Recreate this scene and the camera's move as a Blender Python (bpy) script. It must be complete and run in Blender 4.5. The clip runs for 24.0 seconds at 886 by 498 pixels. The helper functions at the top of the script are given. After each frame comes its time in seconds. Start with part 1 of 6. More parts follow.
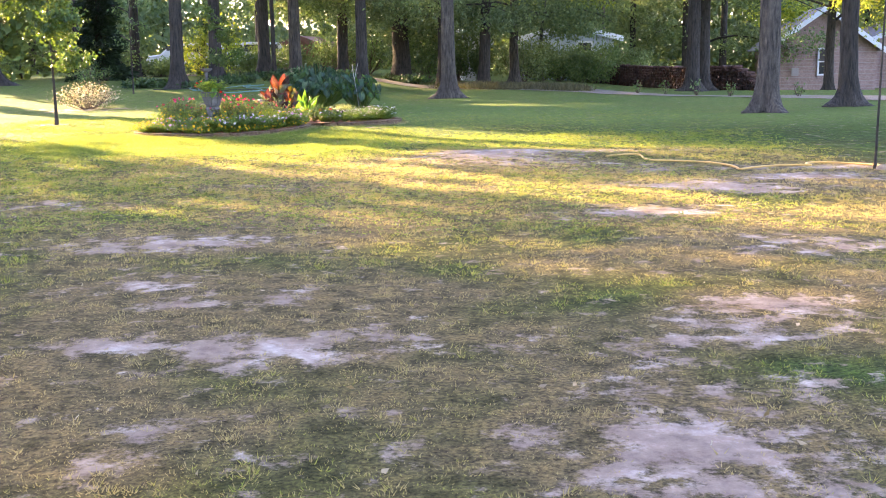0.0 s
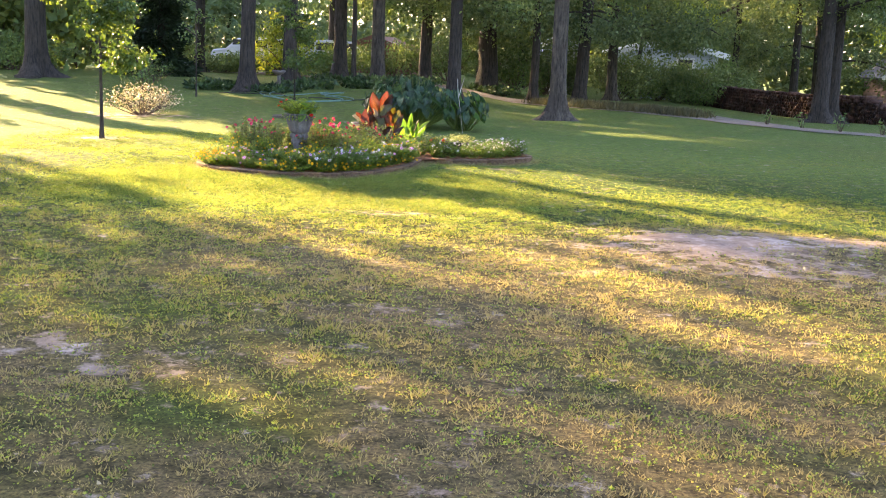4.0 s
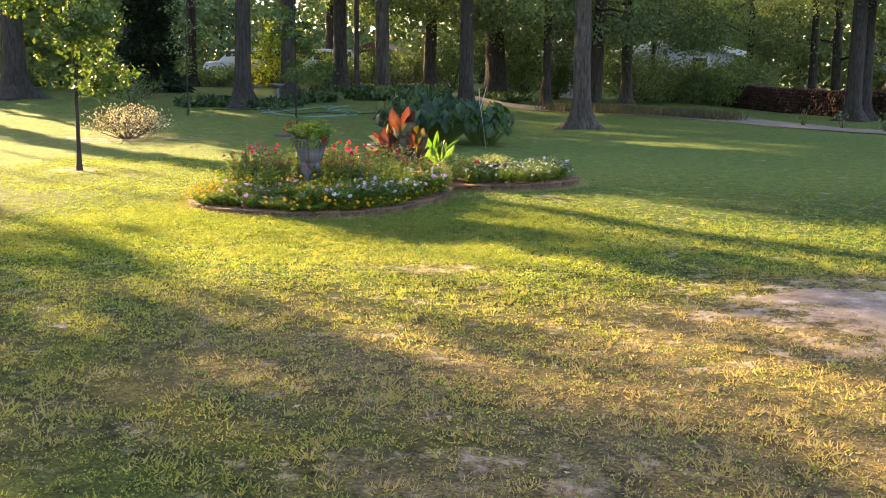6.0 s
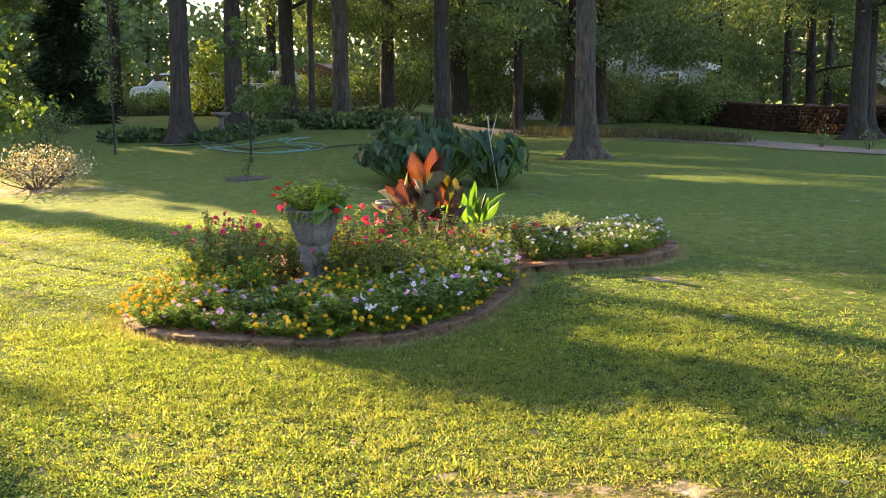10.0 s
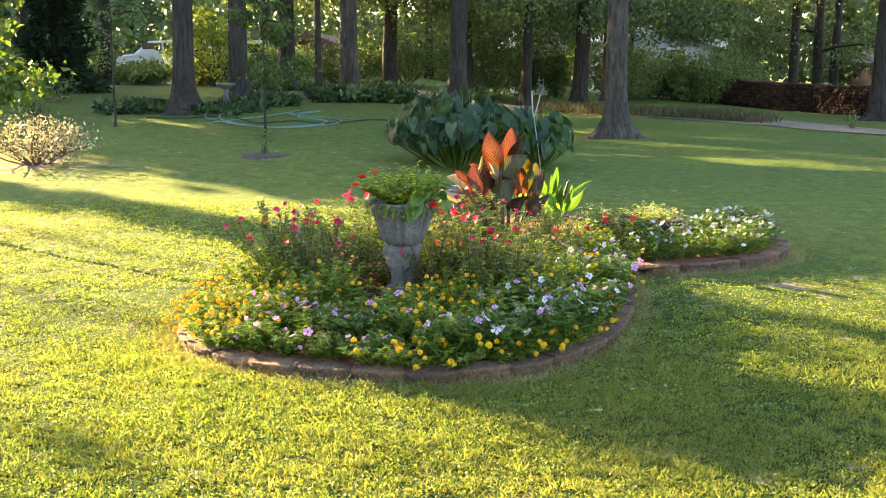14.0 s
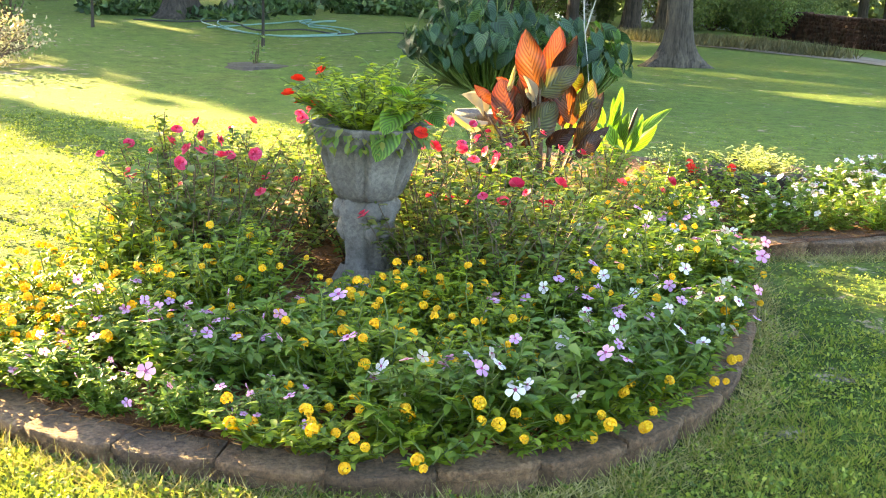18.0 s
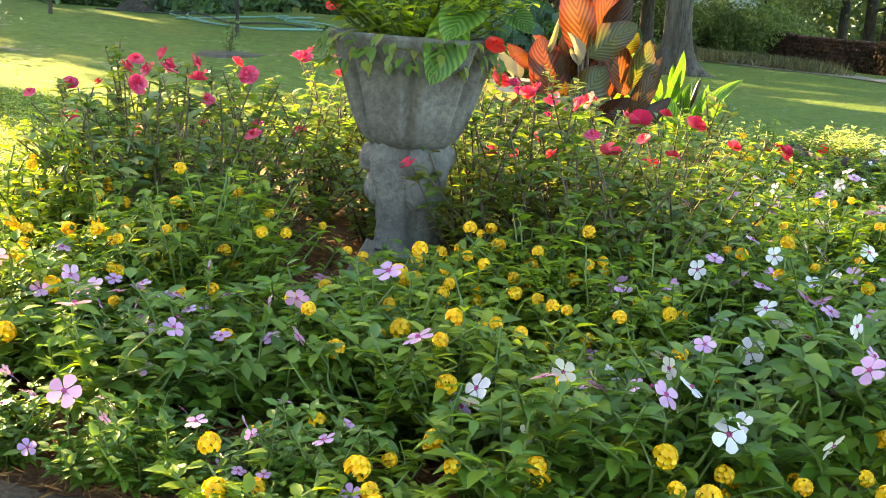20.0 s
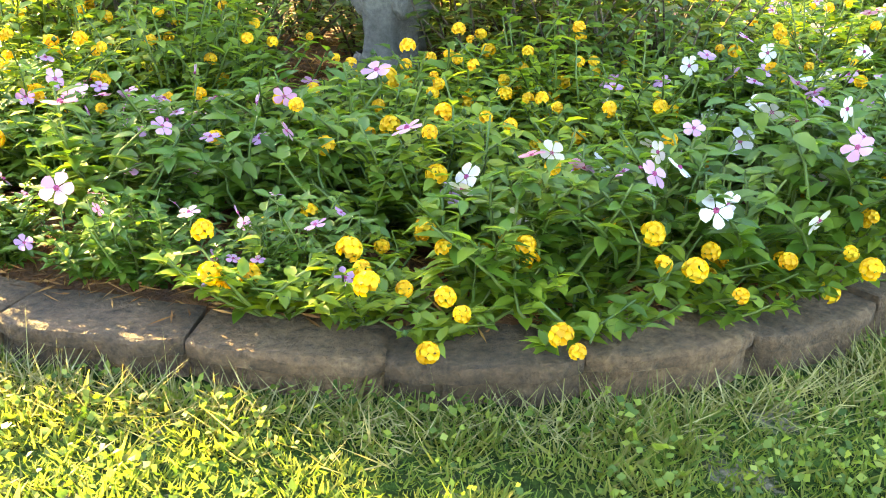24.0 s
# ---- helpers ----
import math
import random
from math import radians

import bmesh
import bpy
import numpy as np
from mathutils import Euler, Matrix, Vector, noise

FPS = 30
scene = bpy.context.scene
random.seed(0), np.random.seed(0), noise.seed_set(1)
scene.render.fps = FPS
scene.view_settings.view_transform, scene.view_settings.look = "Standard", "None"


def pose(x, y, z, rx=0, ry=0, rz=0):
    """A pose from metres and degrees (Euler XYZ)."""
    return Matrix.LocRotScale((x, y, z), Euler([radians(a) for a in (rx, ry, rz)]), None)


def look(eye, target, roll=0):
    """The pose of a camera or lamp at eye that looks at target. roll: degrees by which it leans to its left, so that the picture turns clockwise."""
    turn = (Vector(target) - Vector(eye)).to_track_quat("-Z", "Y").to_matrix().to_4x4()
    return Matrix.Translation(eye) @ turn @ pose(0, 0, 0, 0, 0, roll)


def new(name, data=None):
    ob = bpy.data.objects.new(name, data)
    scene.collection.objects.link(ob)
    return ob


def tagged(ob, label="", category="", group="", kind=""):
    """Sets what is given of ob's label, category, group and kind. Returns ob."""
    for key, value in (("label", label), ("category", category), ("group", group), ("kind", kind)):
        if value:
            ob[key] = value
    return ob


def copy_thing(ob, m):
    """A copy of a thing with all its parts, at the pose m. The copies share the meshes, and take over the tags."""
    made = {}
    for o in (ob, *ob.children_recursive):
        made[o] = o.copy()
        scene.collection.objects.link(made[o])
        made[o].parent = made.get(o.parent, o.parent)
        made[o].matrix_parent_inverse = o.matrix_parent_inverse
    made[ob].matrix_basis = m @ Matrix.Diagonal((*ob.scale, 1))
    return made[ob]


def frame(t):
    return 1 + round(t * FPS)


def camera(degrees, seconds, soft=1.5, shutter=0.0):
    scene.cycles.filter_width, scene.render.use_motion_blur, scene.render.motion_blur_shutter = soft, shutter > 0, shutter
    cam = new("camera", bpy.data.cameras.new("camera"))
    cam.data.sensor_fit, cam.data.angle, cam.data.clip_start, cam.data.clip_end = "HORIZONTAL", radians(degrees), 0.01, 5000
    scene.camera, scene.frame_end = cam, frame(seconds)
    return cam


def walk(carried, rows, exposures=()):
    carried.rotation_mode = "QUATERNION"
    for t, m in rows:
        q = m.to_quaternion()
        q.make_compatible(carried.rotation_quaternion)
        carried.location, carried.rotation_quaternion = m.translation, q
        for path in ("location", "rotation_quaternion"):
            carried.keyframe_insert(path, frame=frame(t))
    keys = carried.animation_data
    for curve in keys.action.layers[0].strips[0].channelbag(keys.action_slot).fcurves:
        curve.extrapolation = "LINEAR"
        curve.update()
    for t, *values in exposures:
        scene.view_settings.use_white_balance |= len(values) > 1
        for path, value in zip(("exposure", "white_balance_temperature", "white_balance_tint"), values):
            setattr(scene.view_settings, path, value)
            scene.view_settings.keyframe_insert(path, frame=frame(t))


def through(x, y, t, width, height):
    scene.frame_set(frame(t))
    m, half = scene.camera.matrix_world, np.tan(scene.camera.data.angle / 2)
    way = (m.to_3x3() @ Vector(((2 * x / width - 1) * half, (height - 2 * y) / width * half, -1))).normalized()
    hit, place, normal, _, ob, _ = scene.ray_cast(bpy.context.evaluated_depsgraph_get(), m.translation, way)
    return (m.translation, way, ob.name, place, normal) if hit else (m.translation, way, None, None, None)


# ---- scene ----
cam = camera(46.0, 24.0, soft=1.0)
PATH = [
    (0, look((0.414, -0.045, 1.329), (0.352, 1.920, 0.964), -0.66)),
    (0.5, look((0.310, 0.517, 1.443), (0.234, 2.478, 1.060), 0.04)),
    (1, look((0.023, 1.228, 1.508), (-0.234, 3.173, 1.118), 0.74)),
    (1.5, look((-0.205, 1.815, 1.548), (-0.479, 3.754, 1.143), 0.52)),
    (2, look((-0.446, 2.375, 1.557), (-0.741, 4.326, 1.227), 2.10)),
    (2.5, look((-0.655, 2.877, 1.669), (-0.889, 4.841, 1.373), 0.19)),
    (4.5, look((-1.236, 4.951, 1.571), (-1.371, 6.910, 1.196), 2.79)),
    (5, look((-1.384, 5.513, 1.616), (-1.534, 7.493, 1.371), 1.74)),
    (5.5, look((-1.583, 6.150, 1.600), (-1.771, 8.109, 1.244), 1.94)),
    (6, look((-1.795, 6.711, 1.619), (-1.944, 8.674, 1.265), 0.65)),
    (6.5, look((-2.027, 7.234, 1.617), (-2.231, 9.200, 1.311), 1.97)),
    (7, look((-2.230, 7.790, 1.593), (-2.315, 9.752, 1.217), 2.40)),
    (7.5, look((-2.405, 8.340, 1.597), (-2.541, 10.289, 1.168), 0.11)),
    (8, look((-2.585, 8.852, 1.607), (-2.661, 10.815, 1.231), 0.72)),
    (8.5, look((-2.755, 9.400, 1.622), (-2.880, 11.362, 1.254), 0.30)),
    (9, look((-2.887, 9.929, 1.628), (-3.019, 11.892, 1.265), 1.09)),
    (9.5, look((-2.998, 10.391, 1.654), (-3.086, 12.363, 1.332), 0.28)),
    (11.5, look((-3.848, 11.963, 1.601), (-3.709, 13.934, 1.287), 0.84)),
    (12, look((-3.965, 12.066, 1.618), (-3.816, 14.033, 1.285), 1.30)),
    (12.5, look((-3.998, 12.108, 1.610), (-3.884, 14.076, 1.271), 1.37)),
    (13, look((-4.013, 12.116, 1.613), (-3.910, 14.089, 1.303), 0.84)),
    (13.5, look((-4.022, 12.129, 1.609), (-3.953, 14.097, 1.264), 0.61)),
    (14, look((-4.021, 12.156, 1.607), (-3.999, 14.122, 1.241), 0.48)),
    (14.5, look((-4.018, 12.352, 1.589), (-4.017, 14.315, 1.205), -0.46)),
    (15, look((-4.013, 12.700, 1.551), (-3.998, 14.654, 1.126), 0.06)),
    (15.5, look((-4.014, 13.067, 1.501), (-3.995, 15.015, 1.049), 0.81)),
    (16, look((-4.005, 13.406, 1.447), (-3.987, 15.348, 0.971), 0.39)),
    (16.5, look((-3.986, 13.765, 1.397), (-3.970, 15.707, 0.918), 1.16)),
    (17, look((-3.866, 14.064, 1.339), (-3.832, 15.999, 0.837), 2.51)),
    (17.5, look((-3.810, 14.424, 1.275), (-3.798, 16.358, 0.769), 1.89)),
    (18, look((-3.847, 14.745, 1.237), (-3.885, 16.682, 0.740), 2.78)),
    (18.5, look((-3.932, 15.032, 1.148), (-3.968, 16.967, 0.640), 2.32)),
    (20.5, look((-4.143, 15.880, 0.777), (-4.085, 17.829, 0.336), 5.20)),
    (21, look((-4.123, 15.810, 0.774), (-4.030, 17.727, 0.211), 5.52)),
    (21.5, look((-4.120, 15.792, 0.766), (-4.051, 17.686, 0.128), 5.61)),
    (22, look((-4.114, 15.756, 0.744), (-4.098, 17.626, 0.036), 4.45)),
    (22.5, look((-4.111, 15.762, 0.742), (-4.086, 17.629, 0.027), 4.26)),
    (23, look((-4.111, 15.766, 0.743), (-3.981, 17.636, 0.043), 4.46)),
    (23.5, look((-4.119, 15.782, 0.755), (-4.089, 17.663, 0.076), 3.32)),
    (24, look((-4.109, 15.775, 0.737), (-4.061, 17.636, 0.008), 3.03)),
]
walk(cam, PATH, exposures=[(0, 3.95, 6300, 34), (2.5, 3.85, 6300, 33), (5, 3.42, 6700, 27), (7, 3.07, 6800, 22), (9, 2.98, 6800, 21), (12, 3.73, 6800, 19), (14, 3.63, 6800, 17), (16, 3.75, 6900, 14), (17, 4.08, 7000, 12), (18.5, 4.3, 7300, 10), (20.5, 4.0, 7500, 3), (22, 4.4, 7350, 4), (23, 4.65, 7350, 5), (24, 4.72, 7350, 5)])

# ---- light ----
SUN_AZ = math.atan2(0.64, -0.77)          # the way to the sun, over the ground
SUN_EL = radians(19)
sun_way = Vector((math.cos(SUN_AZ) * math.cos(SUN_EL), math.sin(SUN_AZ) * math.cos(SUN_EL), math.sin(SUN_EL)))
world = bpy.data.worlds.new("evening_sky")
scene.world = world
world.use_nodes = True
wn = world.node_tree.nodes
sky = wn.new("ShaderNodeTexSky")
sky.sky_type, sky.sun_disc = "NISHITA", False
sky.dust_density, sky.ozone_density = 2.0, 2.0
sky.sun_elevation, sky.sun_rotation = SUN_EL, math.atan2(sun_way.x, sun_way.y)
world.node_tree.links.new(sky.outputs[0], wn["Background"].inputs[0])
wn["Background"].inputs[1].default_value = 0.105
sun = new("sun", bpy.data.lights.new("sun", "SUN"))
sun.data.energy, sun.data.angle, sun.data.color = 5.0, radians(0.6), (1.0, 0.78, 0.36)
sun.matrix_world = look(sun_way * 100, (0, 0, 0))

# ---- materials ----


def material(name, build):
    m = bpy.data.materials.new(name)
    m.use_nodes = True
    nt = m.node_tree
    build(nt, nt.nodes["Principled BSDF"], nt.nodes, nt.links)
    return m


def noise_node(nt, scale, detail=4.0, rough=0.6, coord="Object"):
    tc = nt.nodes.new("ShaderNodeTexCoord")
    n = nt.nodes.new("ShaderNodeTexNoise")
    n.inputs["Scale"].default_value, n.inputs["Detail"].default_value, n.inputs["Roughness"].default_value = scale, detail, rough
    nt.links.new(tc.outputs[coord], n.inputs["Vector"])
    return n


def ramp_node(nt, fac, stops):
    r = nt.nodes.new("ShaderNodeValToRGB")
    e = r.color_ramp.elements
    while len(e) < len(stops):
        e.new(0.5)
    for el, (p, c) in zip(e, stops):
        el.position, el.color = p, (*c, 1)
    nt.links.new(fac, r.inputs[0])
    return r


def mix_node(nt, fac, a, b, how="MIX"):
    n = nt.nodes.new("ShaderNodeMix")
    n.data_type, n.blend_type = "RGBA", how
    for sock, v in ((n.inputs[0], fac), (n.inputs[6], a), (n.inputs[7], b)):
        if isinstance(v, (int, float)):
            sock.default_value = v
        elif isinstance(v, tuple):
            sock.default_value = (*v, 1)
        else:
            nt.links.new(v, sock)
    return n.outputs[2]


def bump_node(nt, height, strength, dist=0.02):
    b = nt.nodes.new("ShaderNodeBump")
    b.inputs["Strength"].default_value, b.inputs["Distance"].default_value = strength, dist
    nt.links.new(height, b.inputs["Height"])
    nt.links.new(b.outputs[0], nt.nodes["Principled BSDF"].inputs["Normal"])


def grainy(name, stops, scale, fine, rough=0.85, bump=0.5, metal=0.0, dist=0.02, spread=0.15, vary=0.0):
    """Colour by a coarse noise, mottled by a fine one, with relief."""
    def build(nt, p, nodes, links):
        a, b = noise_node(nt, scale), noise_node(nt, fine, 6.0, 0.7)
        col = ramp_node(nt, a.outputs[0], stops).outputs[0]
        dark = ramp_node(nt, b.outputs[0], [(0.25, (1 - 2.2 * spread,) * 3), (0.75, (1 + spread,) * 3)]).outputs[0]
        if vary:
            info = nodes.new("ShaderNodeObjectInfo")
            col = mix_node(nt, 1.0, col, ramp_node(nt, info.outputs["Random"], [(0, (1 - vary, 1 - vary, 1 - 0.9 * vary)), (1, (1 + vary, 1 + 0.9 * vary, 1 + 0.8 * vary))]).outputs[0], "MULTIPLY")
        links.new(mix_node(nt, 1.0, col, dark, "MULTIPLY"), p.inputs["Base Color"])
        p.inputs["Roughness"].default_value, p.inputs["Metallic"].default_value = rough, metal
        bump_node(nt, b.outputs[0], bump, dist)
    return material(name, build)


def bark_look(name, stops):
    """Bark with upright furrows and blotches."""
    def build(nt, p, nodes, links):
        tc, mp = nodes.new("ShaderNodeTexCoord"), nodes.new("ShaderNodeMapping")
        mp.inputs["Scale"].default_value = (1, 1, 0.16)
        links.new(tc.outputs["Object"], mp.inputs[0])
        ridge, blotch = nodes.new("ShaderNodeTexNoise"), noise_node(nt, 2.2, 5, 0.65)
        ridge.inputs["Scale"].default_value, ridge.inputs["Detail"].default_value, ridge.inputs["Roughness"].default_value = 17.0, 6.0, 0.65
        links.new(mp.outputs[0], ridge.inputs["Vector"])
        col = ramp_node(nt, blotch.outputs[0], stops).outputs[0]
        dark = ramp_node(nt, ridge.outputs[0], [(0.36, (0.25, 0.24, 0.23)), (0.5, (0.85, 0.85, 0.85)), (0.66, (1.35, 1.33, 1.3))]).outputs[0]
        links.new(mix_node(nt, 1.0, col, dark, "MULTIPLY"), p.inputs["Base Color"])
        p.inputs["Roughness"].default_value = 0.95
        bump_node(nt, ridge.outputs[0], 1.0, 0.06)
    return material(name, build)


def leafy(name, dark, mid, light, through=0.35, rough=0.5, veins=0.0, single=False, rim=None, glow=(1.9, 1.75, 0.8)):
    """Leaves: colour varied leaf by leaf and plant by plant, letting part of the light through."""
    def build(nt, p, nodes, links):
        geo, info = nodes.new("ShaderNodeNewGeometry"), nodes.new("ShaderNodeObjectInfo")
        add = nodes.new("ShaderNodeMath")
        add.operation = "MULTIPLY_ADD"
        add.inputs[1].default_value, add.inputs[2].default_value = 0.1 if single else 0.75, 0.0
        links.new(geo.outputs["Random Per Island"], add.inputs[0])
        plus = nodes.new("ShaderNodeMath")
        plus.operation = "MULTIPLY_ADD"
        plus.inputs[1].default_value = 0.9 if single else 0.25
        links.new(info.outputs["Random"], plus.inputs[0])
        links.new(add.outputs[0], plus.inputs[2])
        col = ramp_node(nt, plus.outputs[0], [(0.05, dark), (0.5, mid), (0.95, light)]).outputs[0]
        if veins:
            uv = nodes.new("ShaderNodeUVMap")
            w = nodes.new("ShaderNodeTexWave")
            w.inputs["Scale"].default_value, w.inputs["Distortion"].default_value = veins, 0.6
            mp = nodes.new("ShaderNodeMapping")
            mp.inputs["Rotation"].default_value = (0, 0, 0.9)
            links.new(uv.outputs[0], mp.inputs[0])
            links.new(mp.outputs[0], w.inputs[0])
            col = mix_node(nt, 0.55, col, mix_node(nt, 1.0, col, w.outputs[0], "MULTIPLY"))
            bump_node(nt, w.outputs[1], 0.5, 0.006)
            if rim:
                sep = nodes.new("ShaderNodeSeparateXYZ")
                links.new(uv.outputs[0], sep.inputs[0])
                col = mix_node(nt, 1.0, col, ramp_node(nt, sep.outputs[0], [(0.5, (1.12, 1.1, 1.05)), (0.72, (1, 1, 1)), (0.97, rim)]).outputs[0], "MULTIPLY")
        coarse = noise_node(nt, 0.45, 4, 0.6)
        col = mix_node(nt, 1.0, col, ramp_node(nt, coarse.outputs[0], [(0.35, (0.66, 0.68, 0.7)), (0.65, (1.4, 1.38, 1.15))]).outputs[0], "MULTIPLY")
        n = noise_node(nt, 9.0)
        tint = ramp_node(nt, n.outputs[0], [(0.3, (0.75, 0.78, 0.7)), (0.7, (1.12, 1.1, 1.0))]).outputs[0]
        col = mix_node(nt, 1.0, col, tint, "MULTIPLY")
        links.new(col, p.inputs["Base Color"])
        p.inputs["Roughness"].default_value = rough
        p.inputs["Specular IOR Level"].default_value = 0.35
        tr, mx = nodes.new("ShaderNodeBsdfTranslucent"), nodes.new("ShaderNodeMixShader")
        warm = mix_node(nt, 1.0, col, glow, "MULTIPLY")
        links.new(warm, tr.inputs[0])
        mx.inputs[0].default_value = through
        links.new(p.outputs[0], mx.inputs[1])
        links.new(tr.outputs[0], mx.inputs[2])
        links.new(mx.outputs[0], nodes["Material Output"].inputs[0])
    return material(name, build)


def plain(name, col, rough=0.6, metal=0.0, spread=0.08, scale=6.0):
    return grainy(name, [(0.3, tuple(c * 0.88 for c in col)), (0.7, col)], scale, scale * 12, rough, 0.15, metal, 0.004, spread)


def ground_look(nt, p, nodes, links):
    bare = nodes.new("ShaderNodeAttribute")
    bare.attribute_name = "bare"
    dry = nodes.new("ShaderNodeAttribute")
    dry.attribute_name = "dry"
    fine = noise_node(nt, 14.0, 8, 0.75)
    flecks = noise_node(nt, 55.0, 5, 0.7)
    soil = noise_node(nt, 3.0, 6, 0.7)
    grass = ramp_node(nt, dry.outputs["Fac"], [(0.05, (0.032, 0.058, 0.013)), (0.35, (0.052, 0.054, 0.018)), (0.8, (0.105, 0.078, 0.045))]).outputs[0]
    grass = mix_node(nt, 1.0, grass, ramp_node(nt, fine.outputs[0], [(0.3, (0.5, 0.52, 0.45)), (0.72, (1.3, 1.25, 1.15))]).outputs[0], "MULTIPLY")
    grass = mix_node(nt, 1.0, grass, ramp_node(nt, flecks.outputs[0], [(0.36, (0.35, 0.35, 0.35)), (0.5, (0.95, 1.0, 0.85)), (0.66, (1.7, 1.75, 1.3))]).outputs[0], "MULTIPLY")
    clumps = noise_node(nt, 5.5, 6, 0.7)
    grass = mix_node(nt, 1.0, grass, ramp_node(nt, clumps.outputs[0], [(0.36, (0.45, 0.48, 0.42)), (0.5, (1, 1, 1)), (0.66, (1.5, 1.4, 1.25))]).outputs[0], "MULTIPLY")
    # ground colour lightened from y = 17 back, where few blades cover it
    back_lift = nodes.new("ShaderNodeAttribute")
    back_lift.attribute_name = "back_lift"
    grass = mix_node(nt, back_lift.outputs["Fac"], grass, mix_node(nt, 0.55, mix_node(nt, 1.0, grass, (3.1, 2.65, 2.0), "MULTIPLY"), (0.088, 0.110, 0.034)))
    sand = ramp_node(nt, soil.outputs[0], [(0.3, (0.14, 0.095, 0.066)), (0.52, (0.25, 0.188, 0.142)), (0.70, (0.43, 0.372, 0.315))]).outputs[0]
    sand = mix_node(nt, 1.0, sand, ramp_node(nt, fine.outputs[0], [(0.3, (0.7,) * 3), (0.7, (1.12,) * 3)]).outputs[0], "MULTIPLY")
    crumbs = noise_node(nt, 4.2, 10, 0.76)
    edge = nodes.new("ShaderNodeMath")
    edge.operation = "MULTIPLY_ADD"
    edge.inputs[1].default_value = 4.2
    links.new(crumbs.outputs[0], edge.inputs[0])
    links.new(bare.outputs["Fac"], edge.inputs[2])
    low = nodes.new("ShaderNodeMath")
    low.operation = "SUBTRACT"
    low.inputs[1].default_value = 2.22
    links.new(edge.outputs[0], low.inputs[0])
    links.new(mix_node(nt, ramp_node(nt, low.outputs[0], [(0.18, (0, 0, 0)), (0.52, (1, 1, 1))]).outputs[0], grass, sand), p.inputs["Base Color"])
    p.inputs["Roughness"].default_value = 0.95
    p.inputs["Specular IOR Level"].default_value = 0.08
    bump_node(nt, fine.outputs[0], 0.7, 0.03)


def grass_look(nt, p, nodes, links):
    dry, geo = nodes.new("ShaderNodeAttribute"), nodes.new("ShaderNodeNewGeometry")
    dry.attribute_name = "dry"
    add = nodes.new("ShaderNodeMath")
    add.operation = "MULTIPLY_ADD"
    add.inputs[1].default_value = 0.72
    links.new(geo.outputs["Random Per Island"], add.inputs[0])
    links.new(dry.outputs["Fac"], add.inputs[2])
    col = ramp_node(nt, add.outputs[0], [(0.05, (0.050, 0.088, 0.016)), (0.45, (0.160, 0.192, 0.038)), (0.75, (0.200, 0.185, 0.055)), (1.0, (0.25, 0.195, 0.105))]).outputs[0]
    links.new(col, p.inputs["Base Color"])
    p.inputs["Roughness"].default_value = 0.65
    p.inputs["Specular IOR Level"].default_value = 0.15
    tr, mx = nodes.new("ShaderNodeBsdfTranslucent"), nodes.new("ShaderNodeMixShader")
    links.new(mix_node(nt, 1.0, col, (1.6, 1.6, 0.85), "MULTIPLY"), tr.inputs[0])
    mx.inputs[0].default_value = 0.46
    links.new(p.outputs[0], mx.inputs[1])
    links.new(tr.outputs[0], mx.inputs[2])
    links.new(mx.outputs[0], nodes["Material Output"].inputs[0])


